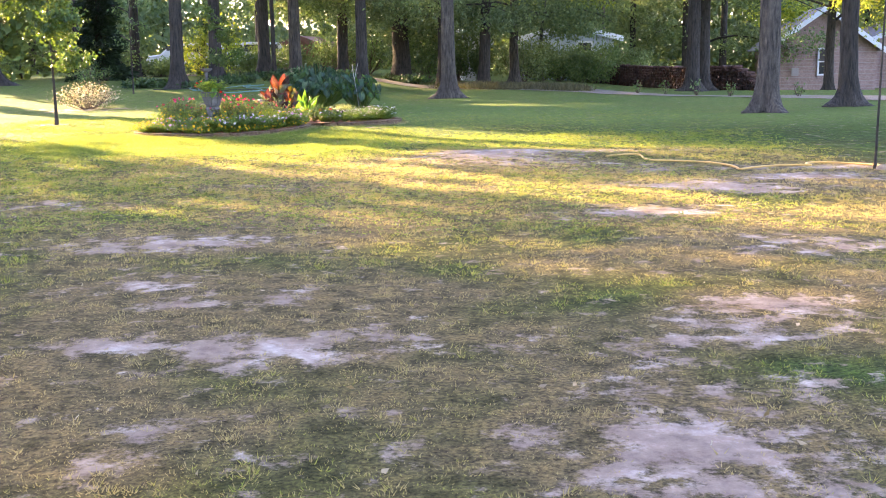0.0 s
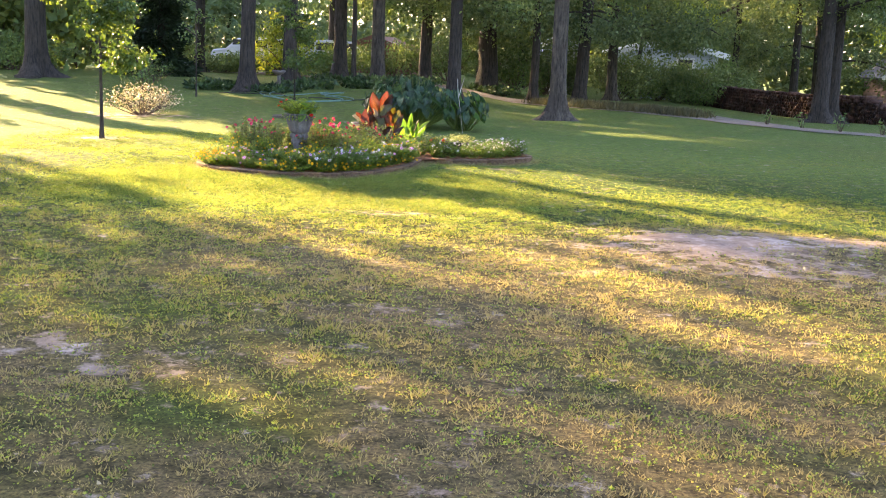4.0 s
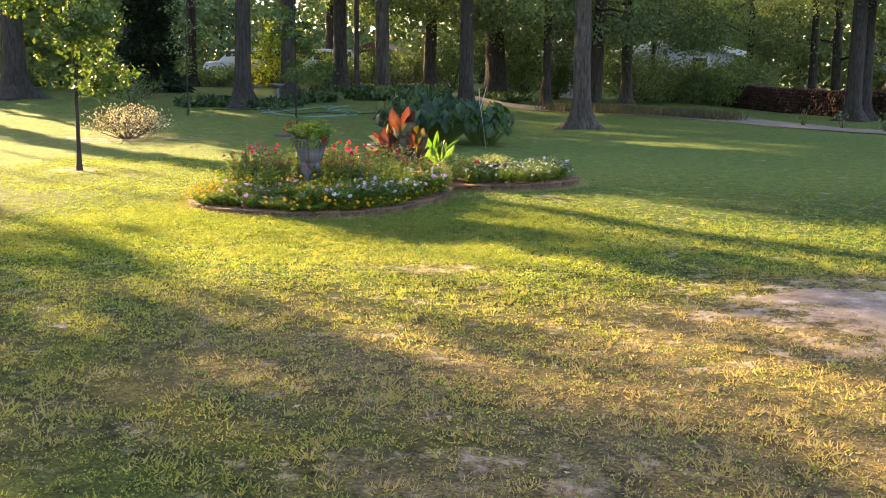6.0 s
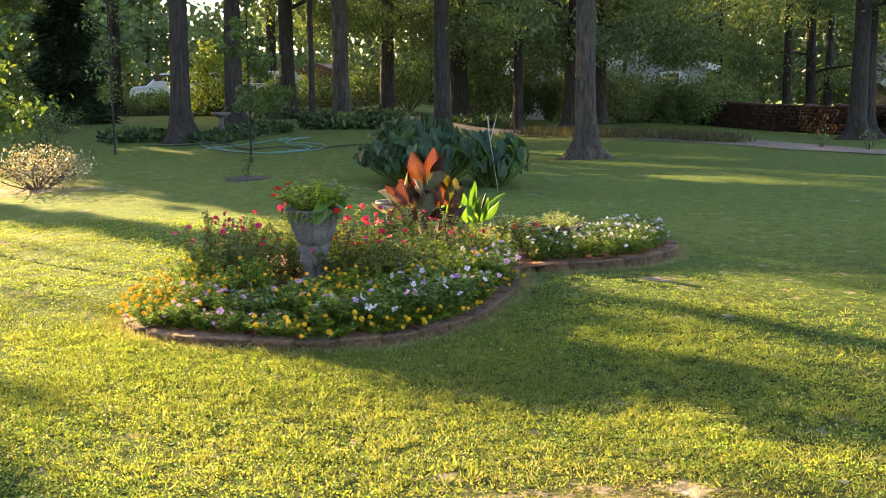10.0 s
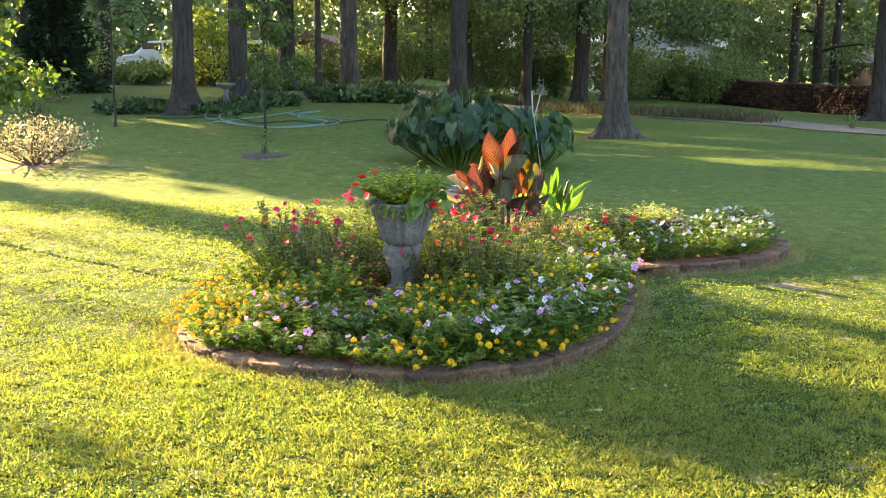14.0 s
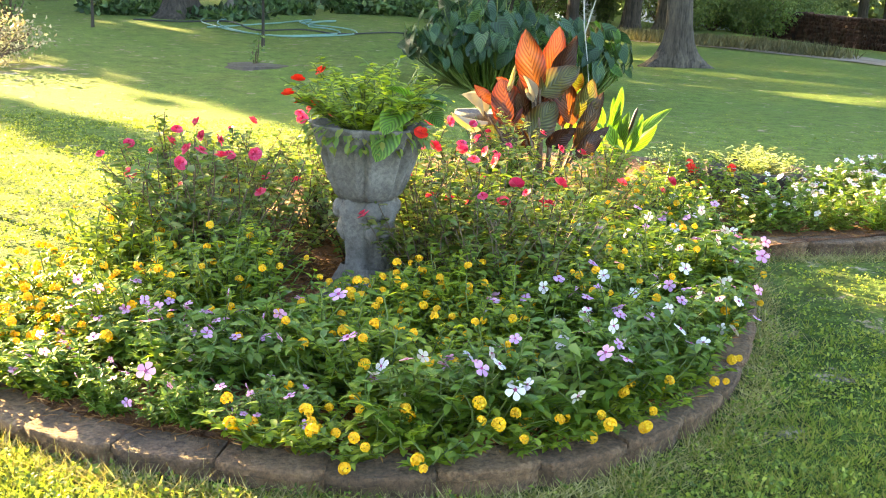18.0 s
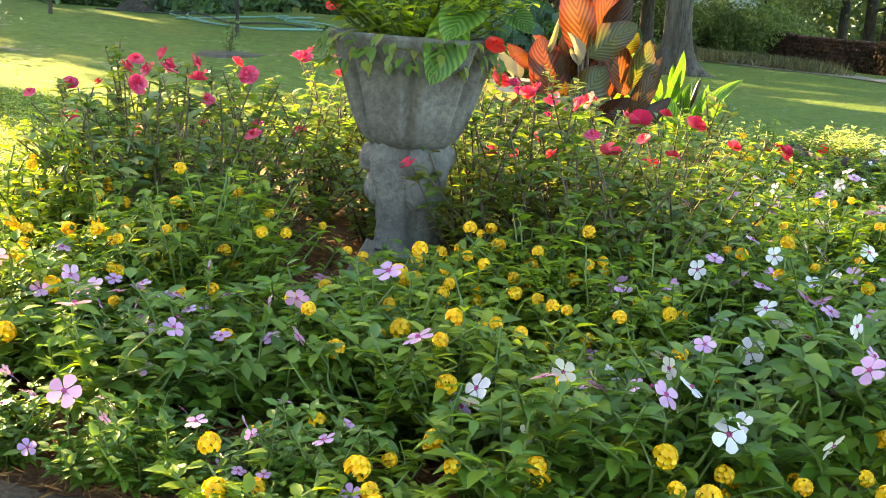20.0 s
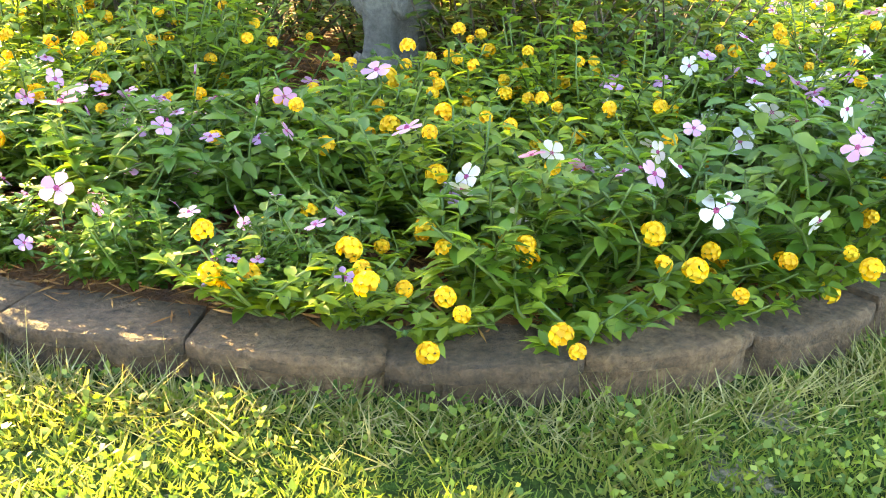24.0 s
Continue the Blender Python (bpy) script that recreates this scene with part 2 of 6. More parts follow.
M = {
    "ground": material("lawn_ground", ground_look),
    "grass": material("grass_blades", grass_look),
    "drygrass": leafy("dry_grass", (0.11, 0.105, 0.045), (0.20, 0.18, 0.095), (0.32, 0.28, 0.17), 0.3, 0.7),
    "verge": leafy("verge_blades", (0.05, 0.052, 0.022), (0.085, 0.078, 0.038), (0.13, 0.108, 0.060), 0.15, 0.8),
    "sedum": leafy("sedum_leaves", (0.16, 0.22, 0.07), (0.34, 0.38, 0.16), (0.55, 0.55, 0.30), 0.3),
    "stalk": plain("bleached_stalk", (0.36, 0.33, 0.28), 0.7),
    "dryleaf": leafy("fallen_leaves", (0.14, 0.095, 0.055), (0.24, 0.18, 0.115), (0.36, 0.30, 0.22), 0.1),
    "hosta": leafy("strap_leaves", (0.018, 0.042, 0.018), (0.034, 0.068, 0.026), (0.06, 0.10, 0.036), 0.22),
    "bark": bark_look("grey_bark", [(0.3, (0.038, 0.028, 0.019)), (0.55, (0.068, 0.053, 0.038)), (0.75, (0.115, 0.094, 0.070))]),
    "darkbark": bark_look("dark_bark", [(0.3, (0.022, 0.016, 0.011)), (0.7, (0.052, 0.040, 0.029))]),
    "oak": leafy("oak_leaves", (0.062, 0.105, 0.044), (0.098, 0.148, 0.056), (0.145, 0.188, 0.064), 0.27, 0.6, glow=(1.6, 1.6, 0.75)),
    # lighter, yellower copy of the oak leaves, with sunlight put into the colour
    "oaklight": leafy("sunlit_tint_leaves", (0.10, 0.15, 0.025), (0.20, 0.26, 0.04), (0.34, 0.36, 0.07), 0.45),
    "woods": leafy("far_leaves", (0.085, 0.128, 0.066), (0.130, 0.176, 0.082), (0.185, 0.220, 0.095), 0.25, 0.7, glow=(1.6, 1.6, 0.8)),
    "cedar": leafy("cedar_needles", (0.010, 0.022, 0.010), (0.018, 0.036, 0.016), (0.03, 0.05, 0.02), 0.15, 0.7),
    "pale": leafy("pale_leaves", (0.16, 0.130, 0.085), (0.28, 0.235, 0.165), (0.42, 0.37, 0.29), 0.12),
    "sapling": leafy("sapling_leaves", (0.028, 0.062, 0.014), (0.050, 0.092, 0.020), (0.090, 0.125, 0.030), 0.3),
    "lantana": leafy("lantana_leaves", (0.065, 0.120, 0.014), (0.145, 0.215, 0.024), (0.26, 0.32, 0.04), 0.52),
    "vinca": leafy("vinca_leaves", (0.044, 0.096, 0.014), (0.090, 0.165, 0.022), (0.160, 0.225, 0.036), 0.44, 0.42),
    "rose": leafy("rose_leaves", (0.045, 0.085, 0.022), (0.100, 0.165, 0.034), (0.20, 0.185, 0.055), 0.46, 0.42),
    "clover": leafy("clover_leaflets", (0.034, 0.066, 0.013), (0.135, 0.185, 0.032), (0.29, 0.30, 0.075), 0.40, 0.6, glow=(1.7, 1.6, 0.7)),
    "ears": leafy("elephant_ear_leaves", (0.018, 0.052, 0.026), (0.034, 0.088, 0.044), (0.075, 0.140, 0.060), 0.32, 0.42, 2.5, True),
    "canna": leafy("bronze_canna_leaves", (0.17, 0.045, 0.018), (0.23, 0.080, 0.028), (0.30, 0.130, 0.045), 0.24, 0.45, 4.0, True, (0.75, 0.36, 0.30), (1.5, 1.25, 0.75)),
    "cannadark": leafy("dark_canna_leaves", (0.040, 0.016, 0.014), (0.055, 0.026, 0.017), (0.075, 0.040, 0.020), 0.22, 0.4, 4.0, True, (0.8, 0.5, 0.5)),
    "cannaolive": leafy("olive_canna_leaves", (0.042, 0.048, 0.010), (0.060, 0.064, 0.013), (0.085, 0.082, 0.017), 0.22, 0.42, 4.0, True, (1.2, 0.55, 0.5)),
    "dryblade": leafy("dry_curled_leaves", (0.16, 0.12, 0.085), (0.27, 0.22, 0.17), (0.42, 0.37, 0.31), 0.15, 0.8),
    "ginger": leafy("ginger_leaves", (0.040, 0.105, 0.018), (0.070, 0.170, 0.026), (0.12, 0.25, 0.04), 0.42, 0.38, 3.0, True, (1.8, 1.5, 1.6)),
    "stem": leafy("green_stems", (0.05, 0.09, 0.02), (0.09, 0.13, 0.03), (0.13, 0.16, 0.05), 0.1),
    "woodstem": grainy("woody_stems", [(0.3, (0.06, 0.035, 0.02)), (0.7, (0.12, 0.08, 0.05))], 8, 60),
    "yellow": leafy("yellow_petals", (0.60, 0.29, 0.003), (0.70, 0.40, 0.005), (0.76, 0.49, 0.02), 0.25, glow=(1.3, 1.2, 0.8)),
    "lilac": leafy("lilac_petals", (0.31, 0.14, 0.35), (0.41, 0.21, 0.43), (0.49, 0.29, 0.51), 0.25, glow=(1.2, 1.1, 1.2)),
    "white": leafy("white_petals", (0.34, 0.29, 0.42), (0.42, 0.38, 0.48), (0.50, 0.47, 0.54), 0.1),
    "eye": plain("petal_eye", (0.36, 0.04, 0.16)),
    "pink": leafy("rose_petals", (0.34, 0.008, 0.05), (0.50, 0.02, 0.12), (0.60, 0.10, 0.26), 0.35),
    "red": leafy("red_petals", (0.55, 0.012, 0.012), (0.68, 0.03, 0.02), (0.74, 0.07, 0.05), 0.35),
    "mulch": grainy("pine_mulch", [(0.3, (0.07, 0.022, 0.006)), (0.55, (0.19, 0.068, 0.018)), (0.75, (0.32, 0.14, 0.045))], 9.0, 60.0, 0.95, 1.0, 0, 0.03, 0.35),
    "straw": leafy("mulch_straw", (0.10, 0.036, 0.011), (0.22, 0.090, 0.027), (0.38, 0.19, 0.070), 0.05, 0.8),
    "block": grainy("weathered_concrete_block", [(0.25, (0.080, 0.043, 0.021)), (0.5, (0.185, 0.104, 0.054)), (0.75, (0.31, 0.190, 0.108))], 9.0, 60.0, 0.95, 1.0, 0, 0.03, 0.40, 0.35),
    "concrete": grainy("aged_cast_concrete", [(0.25, (0.078, 0.068, 0.058)), (0.5, (0.140, 0.124, 0.108)), (0.75, (0.225, 0.202, 0.178))], 7.0, 70.0, 0.9, 0.8, 0, 0.010, 0.28),
    "soil": grainy("dark_soil", [(0.3, (0.03, 0.02, 0.014)), (0.7, (0.07, 0.05, 0.035))], 9, 60),
    "gravel": grainy("dirt_drive", [(0.3, (0.12, 0.088, 0.062)), (0.7, (0.22, 0.175, 0.135))], 2.0, 30.0, 0.95, 0.6),
    "log": grainy("split_firewood", [(0.3, (0.030, 0.013, 0.009)), (0.55, (0.075, 0.032, 0.020)), (0.8, (0.14, 0.072, 0.046))], 2.5, 30.0, 0.95, 0.8, 0, 0.03, 0.3, 0.4),
    "brick": grainy("pink_brick", [(0.3, (0.26, 0.16, 0.13)), (0.7, (0.36, 0.24, 0.20))], 3.0, 12.0, 0.9, 0.4),
    "mortar": plain("mortar", (0.36, 0.30, 0.27), 0.9),
    "roof": grainy("grey_shingles", [(0.3, (0.09, 0.085, 0.09)), (0.7, (0.15, 0.145, 0.15))], 4.0, 20.0),
    "whitepaint": plain("white_paint", (0.74, 0.73, 0.72), 0.5),
    "bluegrey": plain("pale_blue_siding", (0.42, 0.46, 0.50), 0.6),
    "brownroof": plain("brown_roof", (0.17, 0.075, 0.05), 0.8),
    "glass": plain("window_glass", (0.02, 0.025, 0.03), 0.08),
    "carpaint": plain("white_car_paint", (0.62, 0.63, 0.66), 0.25),
    "rubber": plain("rubber", (0.02, 0.02, 0.02), 0.8),
    "greenhose": plain("green_hose", (0.10, 0.20, 0.17), 0.5),
    "tanhose": plain("orange_hose", (0.52, 0.31, 0.07), 0.5),
    "metal": plain("dark_metal", (0.04, 0.04, 0.04), 0.5, 0.6),
}
rng = np.random.default_rng(7)

# ---- building blocks ----


def link_mesh(name, verts, faces, mat, parent=None, label="", smooth=False, uv=None):
    """One mesh object from arrays of points and of faces with equal corners."""
    me = bpy.data.meshes.new(name)
    v, f = np.asarray(verts, np.float32), np.asarray(faces, np.int32)
    me.vertices.add(len(v))
    me.vertices.foreach_set("co", v.ravel())
    me.loops.add(f.size)
    me.loops.foreach_set("vertex_index", f.ravel())
    me.polygons.add(len(f))
    me.polygons.foreach_set("loop_start", np.arange(0, f.size, f.shape[1], dtype=np.int32))
    if uv is not None:
        me.uv_layers.new(name="UVMap").data.foreach_set("uv", np.asarray(uv, np.float32)[f.ravel()].ravel())
    me.update(calc_edges=True)
    if smooth:
        me.polygons.foreach_set("use_smooth", np.ones(len(f), bool))
    me.materials.append(M[mat])
    return place(name, me, parent, label)


def place(name, me, parent=None, label=""):
    ob = new(name, me)
    ob.parent = parent
    return tagged(ob, label)


def part(name, bm, mat, parent=None, label="", smooth=False):
    me = bpy.data.meshes.new(name)
    bm.to_mesh(me)
    bm.free()
    if smooth:
        me.polygons.foreach_set("use_smooth", np.ones(len(me.polygons), bool))
    me.materials.append(M[mat])
    return place(name, me, parent, label)


def thing(name, at, label, category, group="", turn=0.0):
    ob = new(name)
    ob.matrix_world = pose(*at, 0, 0, turn)
    return tagged(ob, label, category, group)


def box(bm, lo, hi, bevel=0.0, m=None):
    made = bmesh.ops.create_cube(bm, size=1.0)["verts"]
    c, s = [(a + b) / 2 for a, b in zip(lo, hi)], [b - a for a, b in zip(lo, hi)]
    bmesh.ops.transform(bm, matrix=Matrix.Translation(c) @ Matrix.Diagonal((*s, 1)), verts=made)
    if bevel:
        edges = {e for v in made for e in v.link_edges}
        made = [v for v in bmesh.ops.bevel(bm, geom=list(edges), offset=bevel, segments=2, affect="EDGES")["verts"]]
    if m is not None:
        bmesh.ops.transform(bm, matrix=m, verts=[v for v in made if v.is_valid])
    return bm


def boxed(lo, hi, bevel=0.0):
    return box(bmesh.new(), lo, hi, bevel)


def tube(points, radii, sides=8):
    """Rings along a line: points and faces, with closed ends left open."""
    pts, n = np.asarray(points, float), len(points)
    tang = np.gradient(pts, axis=0)
    tang /= np.linalg.norm(tang, axis=1, keepdims=True) + 1e-9
    ref = np.where(np.abs(tang[:, 2:3]) > 0.9, [[1.0, 0, 0]], [[0, 0, 1.0]])
    a = np.cross(tang, ref)
    a /= np.linalg.norm(a, axis=1, keepdims=True)
    b = np.cross(tang, a)
    th = np.arange(sides) * 2 * np.pi / sides
    r = np.broadcast_to(np.asarray(radii, float), (n,))[:, None, None]
    v = pts[:, None] + r * (np.cos(th)[None, :, None] * a[:, None] + np.sin(th)[None, :, None] * b[:, None])
    i, j = np.meshgrid(np.arange(n - 1), np.arange(sides), indexing="ij")
    f = np.stack([i * sides + j, i * sides + (j + 1) % sides, (i + 1) * sides + (j + 1) % sides, (i + 1) * sides + j], -1).reshape(-1, 4)
    return v.reshape(-1, 3), f


def joined(pieces):
    """Several (points, faces) in one."""
    vs, fs, n = [], [], 0
    for v, f in pieces:
        vs.append(v)
        fs.append(np.asarray(f) + n)
        n += len(v)
    return np.concatenate(vs), np.concatenate(fs)


def unit(v):
    return v / (np.linalg.norm(v, axis=-1, keepdims=True) + 1e-9)


def leaf_quads(at, way, length, width, r, fold=0.25):
    """Folded diamond leaves from the points at, pointing along way."""
    n = len(at)
    way = unit(way)
    side = unit(np.cross(way, r.normal(size=(n, 3))))
    up = np.cross(side, way)
    L, W = np.broadcast_to(length, (n,))[:, None], np.broadcast_to(width, (n,))[:, None]
    mid = at + way * L * 0.45
    v = np.stack([at, mid + side * W / 2 + up * W * fold, at + way * L, mid - side * W / 2 + up * W * fold], 1).reshape(-1, 3)
    f = np.arange(4 * n).reshape(n, 4)
    return v, np.concatenate([f[:, [0, 1, 2]], f[:, [0, 2, 3]]])


def fine_leaves(at, way, up, length, width, droop=0.25):
    """Rounded leaves of eight faces with a midrib, for plants seen closely."""
    n = len(at)
    way = unit(way)
    side = unit(np.cross(way, up))
    nor = np.cross(side, way)
    L, W = np.broadcast_to(length, (n,))[:, None], np.broadcast_to(width, (n,))[:, None]

    def p(a, s, h):
        return at + way * L * a + side * W * s + nor * (W * h - L * droop * a * a)
    v = np.stack([p(0, 0, 0), p(0.28, 0.42, 0.16), p(0.62, 0.38, 0.14), p(1, 0, 0), p(0.62, -0.38, 0.14), p(0.28, -0.42, 0.16), p(0.3, 0, 0), p(0.64, 0, 0)], 1).reshape(-1, 3)
    k = np.array([[0, 6, 1], [0, 5, 6], [1, 6, 7], [1, 7, 2], [5, 7, 6], [5, 4, 7], [2, 7, 3], [7, 4, 3]])
    return v, (np.arange(n)[:, None, None] * 8 + k[None]).reshape(-1, 3)


def smooth_step(a):
    a = np.clip(a, 0, 1)
    return a * a * (3 - 2 * a)


def ground_z(x, y):
    x, y = np.asarray(x, float), np.asarray(y, float)
    z = 0.50 * smooth_step((y - 23) / 13) * smooth_step((-x - 1) / 5)
    z = z - 0.22 * smooth_step((y - 29) / 12) * smooth_step((x - 3) / 6)
    z = z - 0.62 * smooth_step((y - 41) / 17) * smooth_step((x - 5) / 11)
    ring = np.minimum(((x + 4.03) / 1.45) ** 2 + ((y - 18.3) / 1.55) ** 2, ((x + 2.6) / 1.7) ** 2 + ((y - 20.7) / 1.4) ** 2)
    z = z + 0.032 * smooth_step((2.4 - ring) / 1.3)
    z = z + 0.09 * np.exp(-((x - 0.9) ** 2 / 1.6 + (y - 13.9) ** 2 / 0.8))
    return z + 0.012 * np.sin(1.7 * x + 0.6 * y) + 0.010 * np.sin(0.9 * x - 1.9 * y)


def gz(x, y):
    return float(ground_z(x, y))


# Worn, sandy places: x, y, half length, half width, turn, strength
WORN = [(-1.9, 7.3, 0.75, 0.28, 0.1, 0.9), (-1.1, 5.5, 0.30, 0.22, 0.3, 0.8), (-0.7, 5.5, 0.35, 0.22, 0.2, 0.7), (-1.55, 5.9, 0.35, 0.25, 0.6, 0.7),
        (-0.40, 4.6, 0.45, 0.24, 0.2, 0.9), (-1.3, 4.6, 0.3, 0.22, 0.3, 0.6), (1.6, 4.9, 0.6, 0.35, 0.3, 0.8), (2.2, 5.5, 0.55, 0.3, 0.2, 0.7),
        (1.05, 3.4, 0.6, 0.4, 0.3, 0.9), (1.3, 3.6, 0.7, 0.45, 0.2, 0.85), (-0.9, 3.5, 0.3, 0.3, 1.2, 0.5), (0.5, 13.5, 1.4, 0.55, 0.25, 1.0),
        (1.6, 14.3, 1.3, 0.45, 0.0, 0.9), (1.9, 8.9, 0.7, 0.32, 0.3, 0.9), (0.4, 12.6, 0.9, 0.35, -0.2, 0.6), (-1.55, 19.3, 0.30, 0.09, -0.3, 0.55),
        (-2.5, 14.8, 0.7, 0.16, -0.1, 0.55), (-3.1, 14.6, 0.3, 0.12, 0.0, 0.5), (-3.4, 9.4, 0.8, 0.4, 0.3, 0.55), (-2.0, 10.6, 0.6, 0.2, 0.2, 0.5),
        (3.2, 12.2, 1.6, 0.4, -0.15, 0.6), (2.8, 10.5, 1.0, 0.42, 0.0, 0.85), (3.9, 11.2, 1.1, 0.42, 0.1, 0.85), (1.5, 12.9, 1.1, 0.45, -0.1, 0.75), (4.8, 12.2, 0.9, 0.4, 0.0, 0.9), (-8.3, 21.5, 0.5, 0.35, 0, 0.7), (-9.5, 26.3, 0.9, 0.5, 0, 0.7), (2.6, 7.2, 0.9, 0.4, 0.2, 0.5)]


LATTICE = np.random.default_rng(11).uniform(0, 1, (64, 64))


def patchy(x, y, size, octaves=3):
    """Smooth noise from 0 to 1 over the plan, with features of about that size."""
    out, amp, total = 0.0, 1.0, 0.0
    for k in range(octaves):
        u, w = np.asarray(x) / size * 2 ** k + 17.3 * k, np.asarray(y) / size * 2 ** k + 5.1 * k
        i, j = np.floor(u).astype(int), np.floor(w).astype(int)
        a, b = smooth_step(u - i), smooth_step(w - j)
        g = LATTICE
        v = (g[i % 64, j % 64] * (1 - a) + g[(i + 1) % 64, j % 64] * a) * (1 - b) + (g[i % 64, (j + 1) % 64] * (1 - a) + g[(i + 1) % 64, (j + 1) % 64] * a) * b
        out, total, amp = out + amp * v, total + amp, amp * 0.6
    return out / total


def dryness(x, y):
    """How straw-coloured the grass is: more where people walk, less beside the bed and at the back."""
    worn_path = smooth_step((16.8 - y) / 6)
    d = 0.9 * (patchy(x, y, 1.1) - 0.32) * (0.4 + 0.6 * worn_path) + 0.30 * worn_path * (patchy(x + 9, y - 4, 2.6) + 0.15) + 0.5 * bareness(x, y, False)
    d = d + 0.15 * np.exp(-((np.asarray(x) - 2.4) ** 2 / 9 + (np.asarray(y) - 12.4) ** 2 / 4)) + 0.34 * np.exp(-((np.asarray(x) + 3.2) ** 2 / 7 + (np.asarray(y) - 12.0) ** 2 / 4))
    d = d + 0.45 * (patchy(x, y, 0.33, 2) - 0.5) * (0.35 + 0.65 * worn_path)
    d = d + 0.20 * worn_path * smooth_step((np.asarray(x) + 3.5) / 3)
    d = d + 0.75 * smooth_step((12.5 - y) / 4) * (patchy(x - 13, y + 21, 0.9, 3) - 0.33)
    d = d - 0.30 * worn_path * smooth_step((-np.asarray(x) - 1.4) / 2) * smooth_step((9 - y) / 3)
    return np.clip(d, 0, 1)


def bareness(x, y, ragged=True):
    b = np.zeros(np.shape(x))
    for cx, cy, a, w, turn, s in WORN:
        c, n = math.cos(turn), math.sin(turn)
        u, v = ((x - cx) * c + (y - cy) * n) / a, (-(x - cx) * n + (y - cy) * c) / w
        b = np.maximum(b, s * np.exp(-(u * u + v * v) * 0.62))
    if ragged:
        b = np.clip(b * 0.9 + 1.5 * (patchy(np.asarray(x) * 0.7, y, 0.42, 4) - 0.58), 0, 1) * smooth_step(b / 0.35)
    return b


def spread_axis(lo, hi, step, far, near_grow=1.09):
    out, s = list(np.arange(lo, hi + step / 2, step)), step
    a, b = out[0], out[-1]
    left, right = [], []
    while a > -far or b < far:
        s *= near_grow
        a, b = a - s, b + s
        left.append(a), right.append(b)
    return np.array(left[::-1] + out + right)


# ---- ground ----
gx, gy = spread_axis(-9, 6, 0.1, 900), spread_axis(1, 24, 0.1, 900)
X, Y = np.meshgrid(gx, gy)
Zg = ground_z(X, Y)
nx, ny = len(gx), len(gy)
ii, jj = np.meshgrid(np.arange(ny - 1), np.arange(nx - 1), indexing="ij")
gf = np.stack([ii * nx + jj, ii * nx + jj + 1, (ii + 1) * nx + jj + 1, (ii + 1) * nx + jj], -1).reshape(-1, 4)
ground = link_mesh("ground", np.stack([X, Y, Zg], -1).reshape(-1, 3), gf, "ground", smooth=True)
tagged(ground, "worn lawn with sandy bare patches under shade trees", "lawn", kind="structure")
ground.data.attributes.new("bare", "FLOAT", "POINT").data.foreach_set("value", bareness(X, Y).ravel().astype(np.float32))
ground.data.attributes.new("dry", "FLOAT", "POINT").data.foreach_set("value", dryness(X, Y).ravel().astype(np.float32))
ground.data.attributes.new("back_lift", "FLOAT", "POINT").data.foreach_set("value", smooth_step((Y - 17) / 6).ravel().astype(np.float32))

# ---- flower bed: edging, mulch ----
BED = [(-5.42, 17.96), (-5.32, 17.56), (-5.13, 17.32), (-4.90, 17.15), (-4.62, 17.05), (-4.20, 17.00), (-3.90, 17.02), (-3.62, 17.12), (-3.36, 17.29),
       (-3.08, 17.64), (-2.86, 18.17), (-2.72, 18.70), (-2.66, 19.20), (-2.62, 19.55), (-2.30, 19.64), (-1.90, 19.76), (-1.50, 19.97), (-1.16, 20.40),
       (-1.08, 20.95), (-1.50, 21.60), (-2.50, 22.00), (-3.50, 21.95), (-4.40, 21.30), (-4.95, 20.20), (-5.35, 19.00)]


def closed_curve(points, per=24):
    p = np.array(points, float)
    out = []
    for i in range(len(p)):
        a, b, c, d = p[i - 1], p[i], p[(i + 1) % len(p)], p[(i + 2) % len(p)]
        for t in np.arange(per) / per:
            out.append(0.5 * (2 * b + (c - a) * t + (2 * a - 5 * b + 4 * c - d) * t * t + (3 * b - a - 3 * c + d) * t ** 3))
    return np.array(out)


bed_line = closed_curve(BED)
bed_c = bed_line.mean(0)


def inside_bed(x, y, grow=0.0):
    """Whether points lie within the bed's outline, moved outward by grow."""
    line = bed_line
    if grow:
        t = np.roll(line, -1, 0) - np.roll(line, 1, 0)
        n = unit(np.stack([t[:, 1], -t[:, 0]], 1))
        line = line + n * grow
    hits = np.zeros(np.shape(x), bool)
    for (x0, y0), (x1, y1) in zip(line, np.roll(line, -1, 0)):
        if y0 != y1:
            hits ^= ((y0 > y) != (y1 > y)) & (x < (x1 - x0) * (y - y0) / (y1 - y0) + x0)
    return hits


step = np.linalg.norm(np.roll(bed_line, -1, 0) - bed_line, axis=1)
run = np.concatenate([[0], np.cumsum(step)])


def bed_at(s):
    s = s % run[-1]
    x = np.interp(s, run, np.append(bed_line[:, 0], bed_line[0, 0]))
    y = np.interp(s, run, np.append(bed_line[:, 1], bed_line[0, 1]))
    return np.array([x, y])


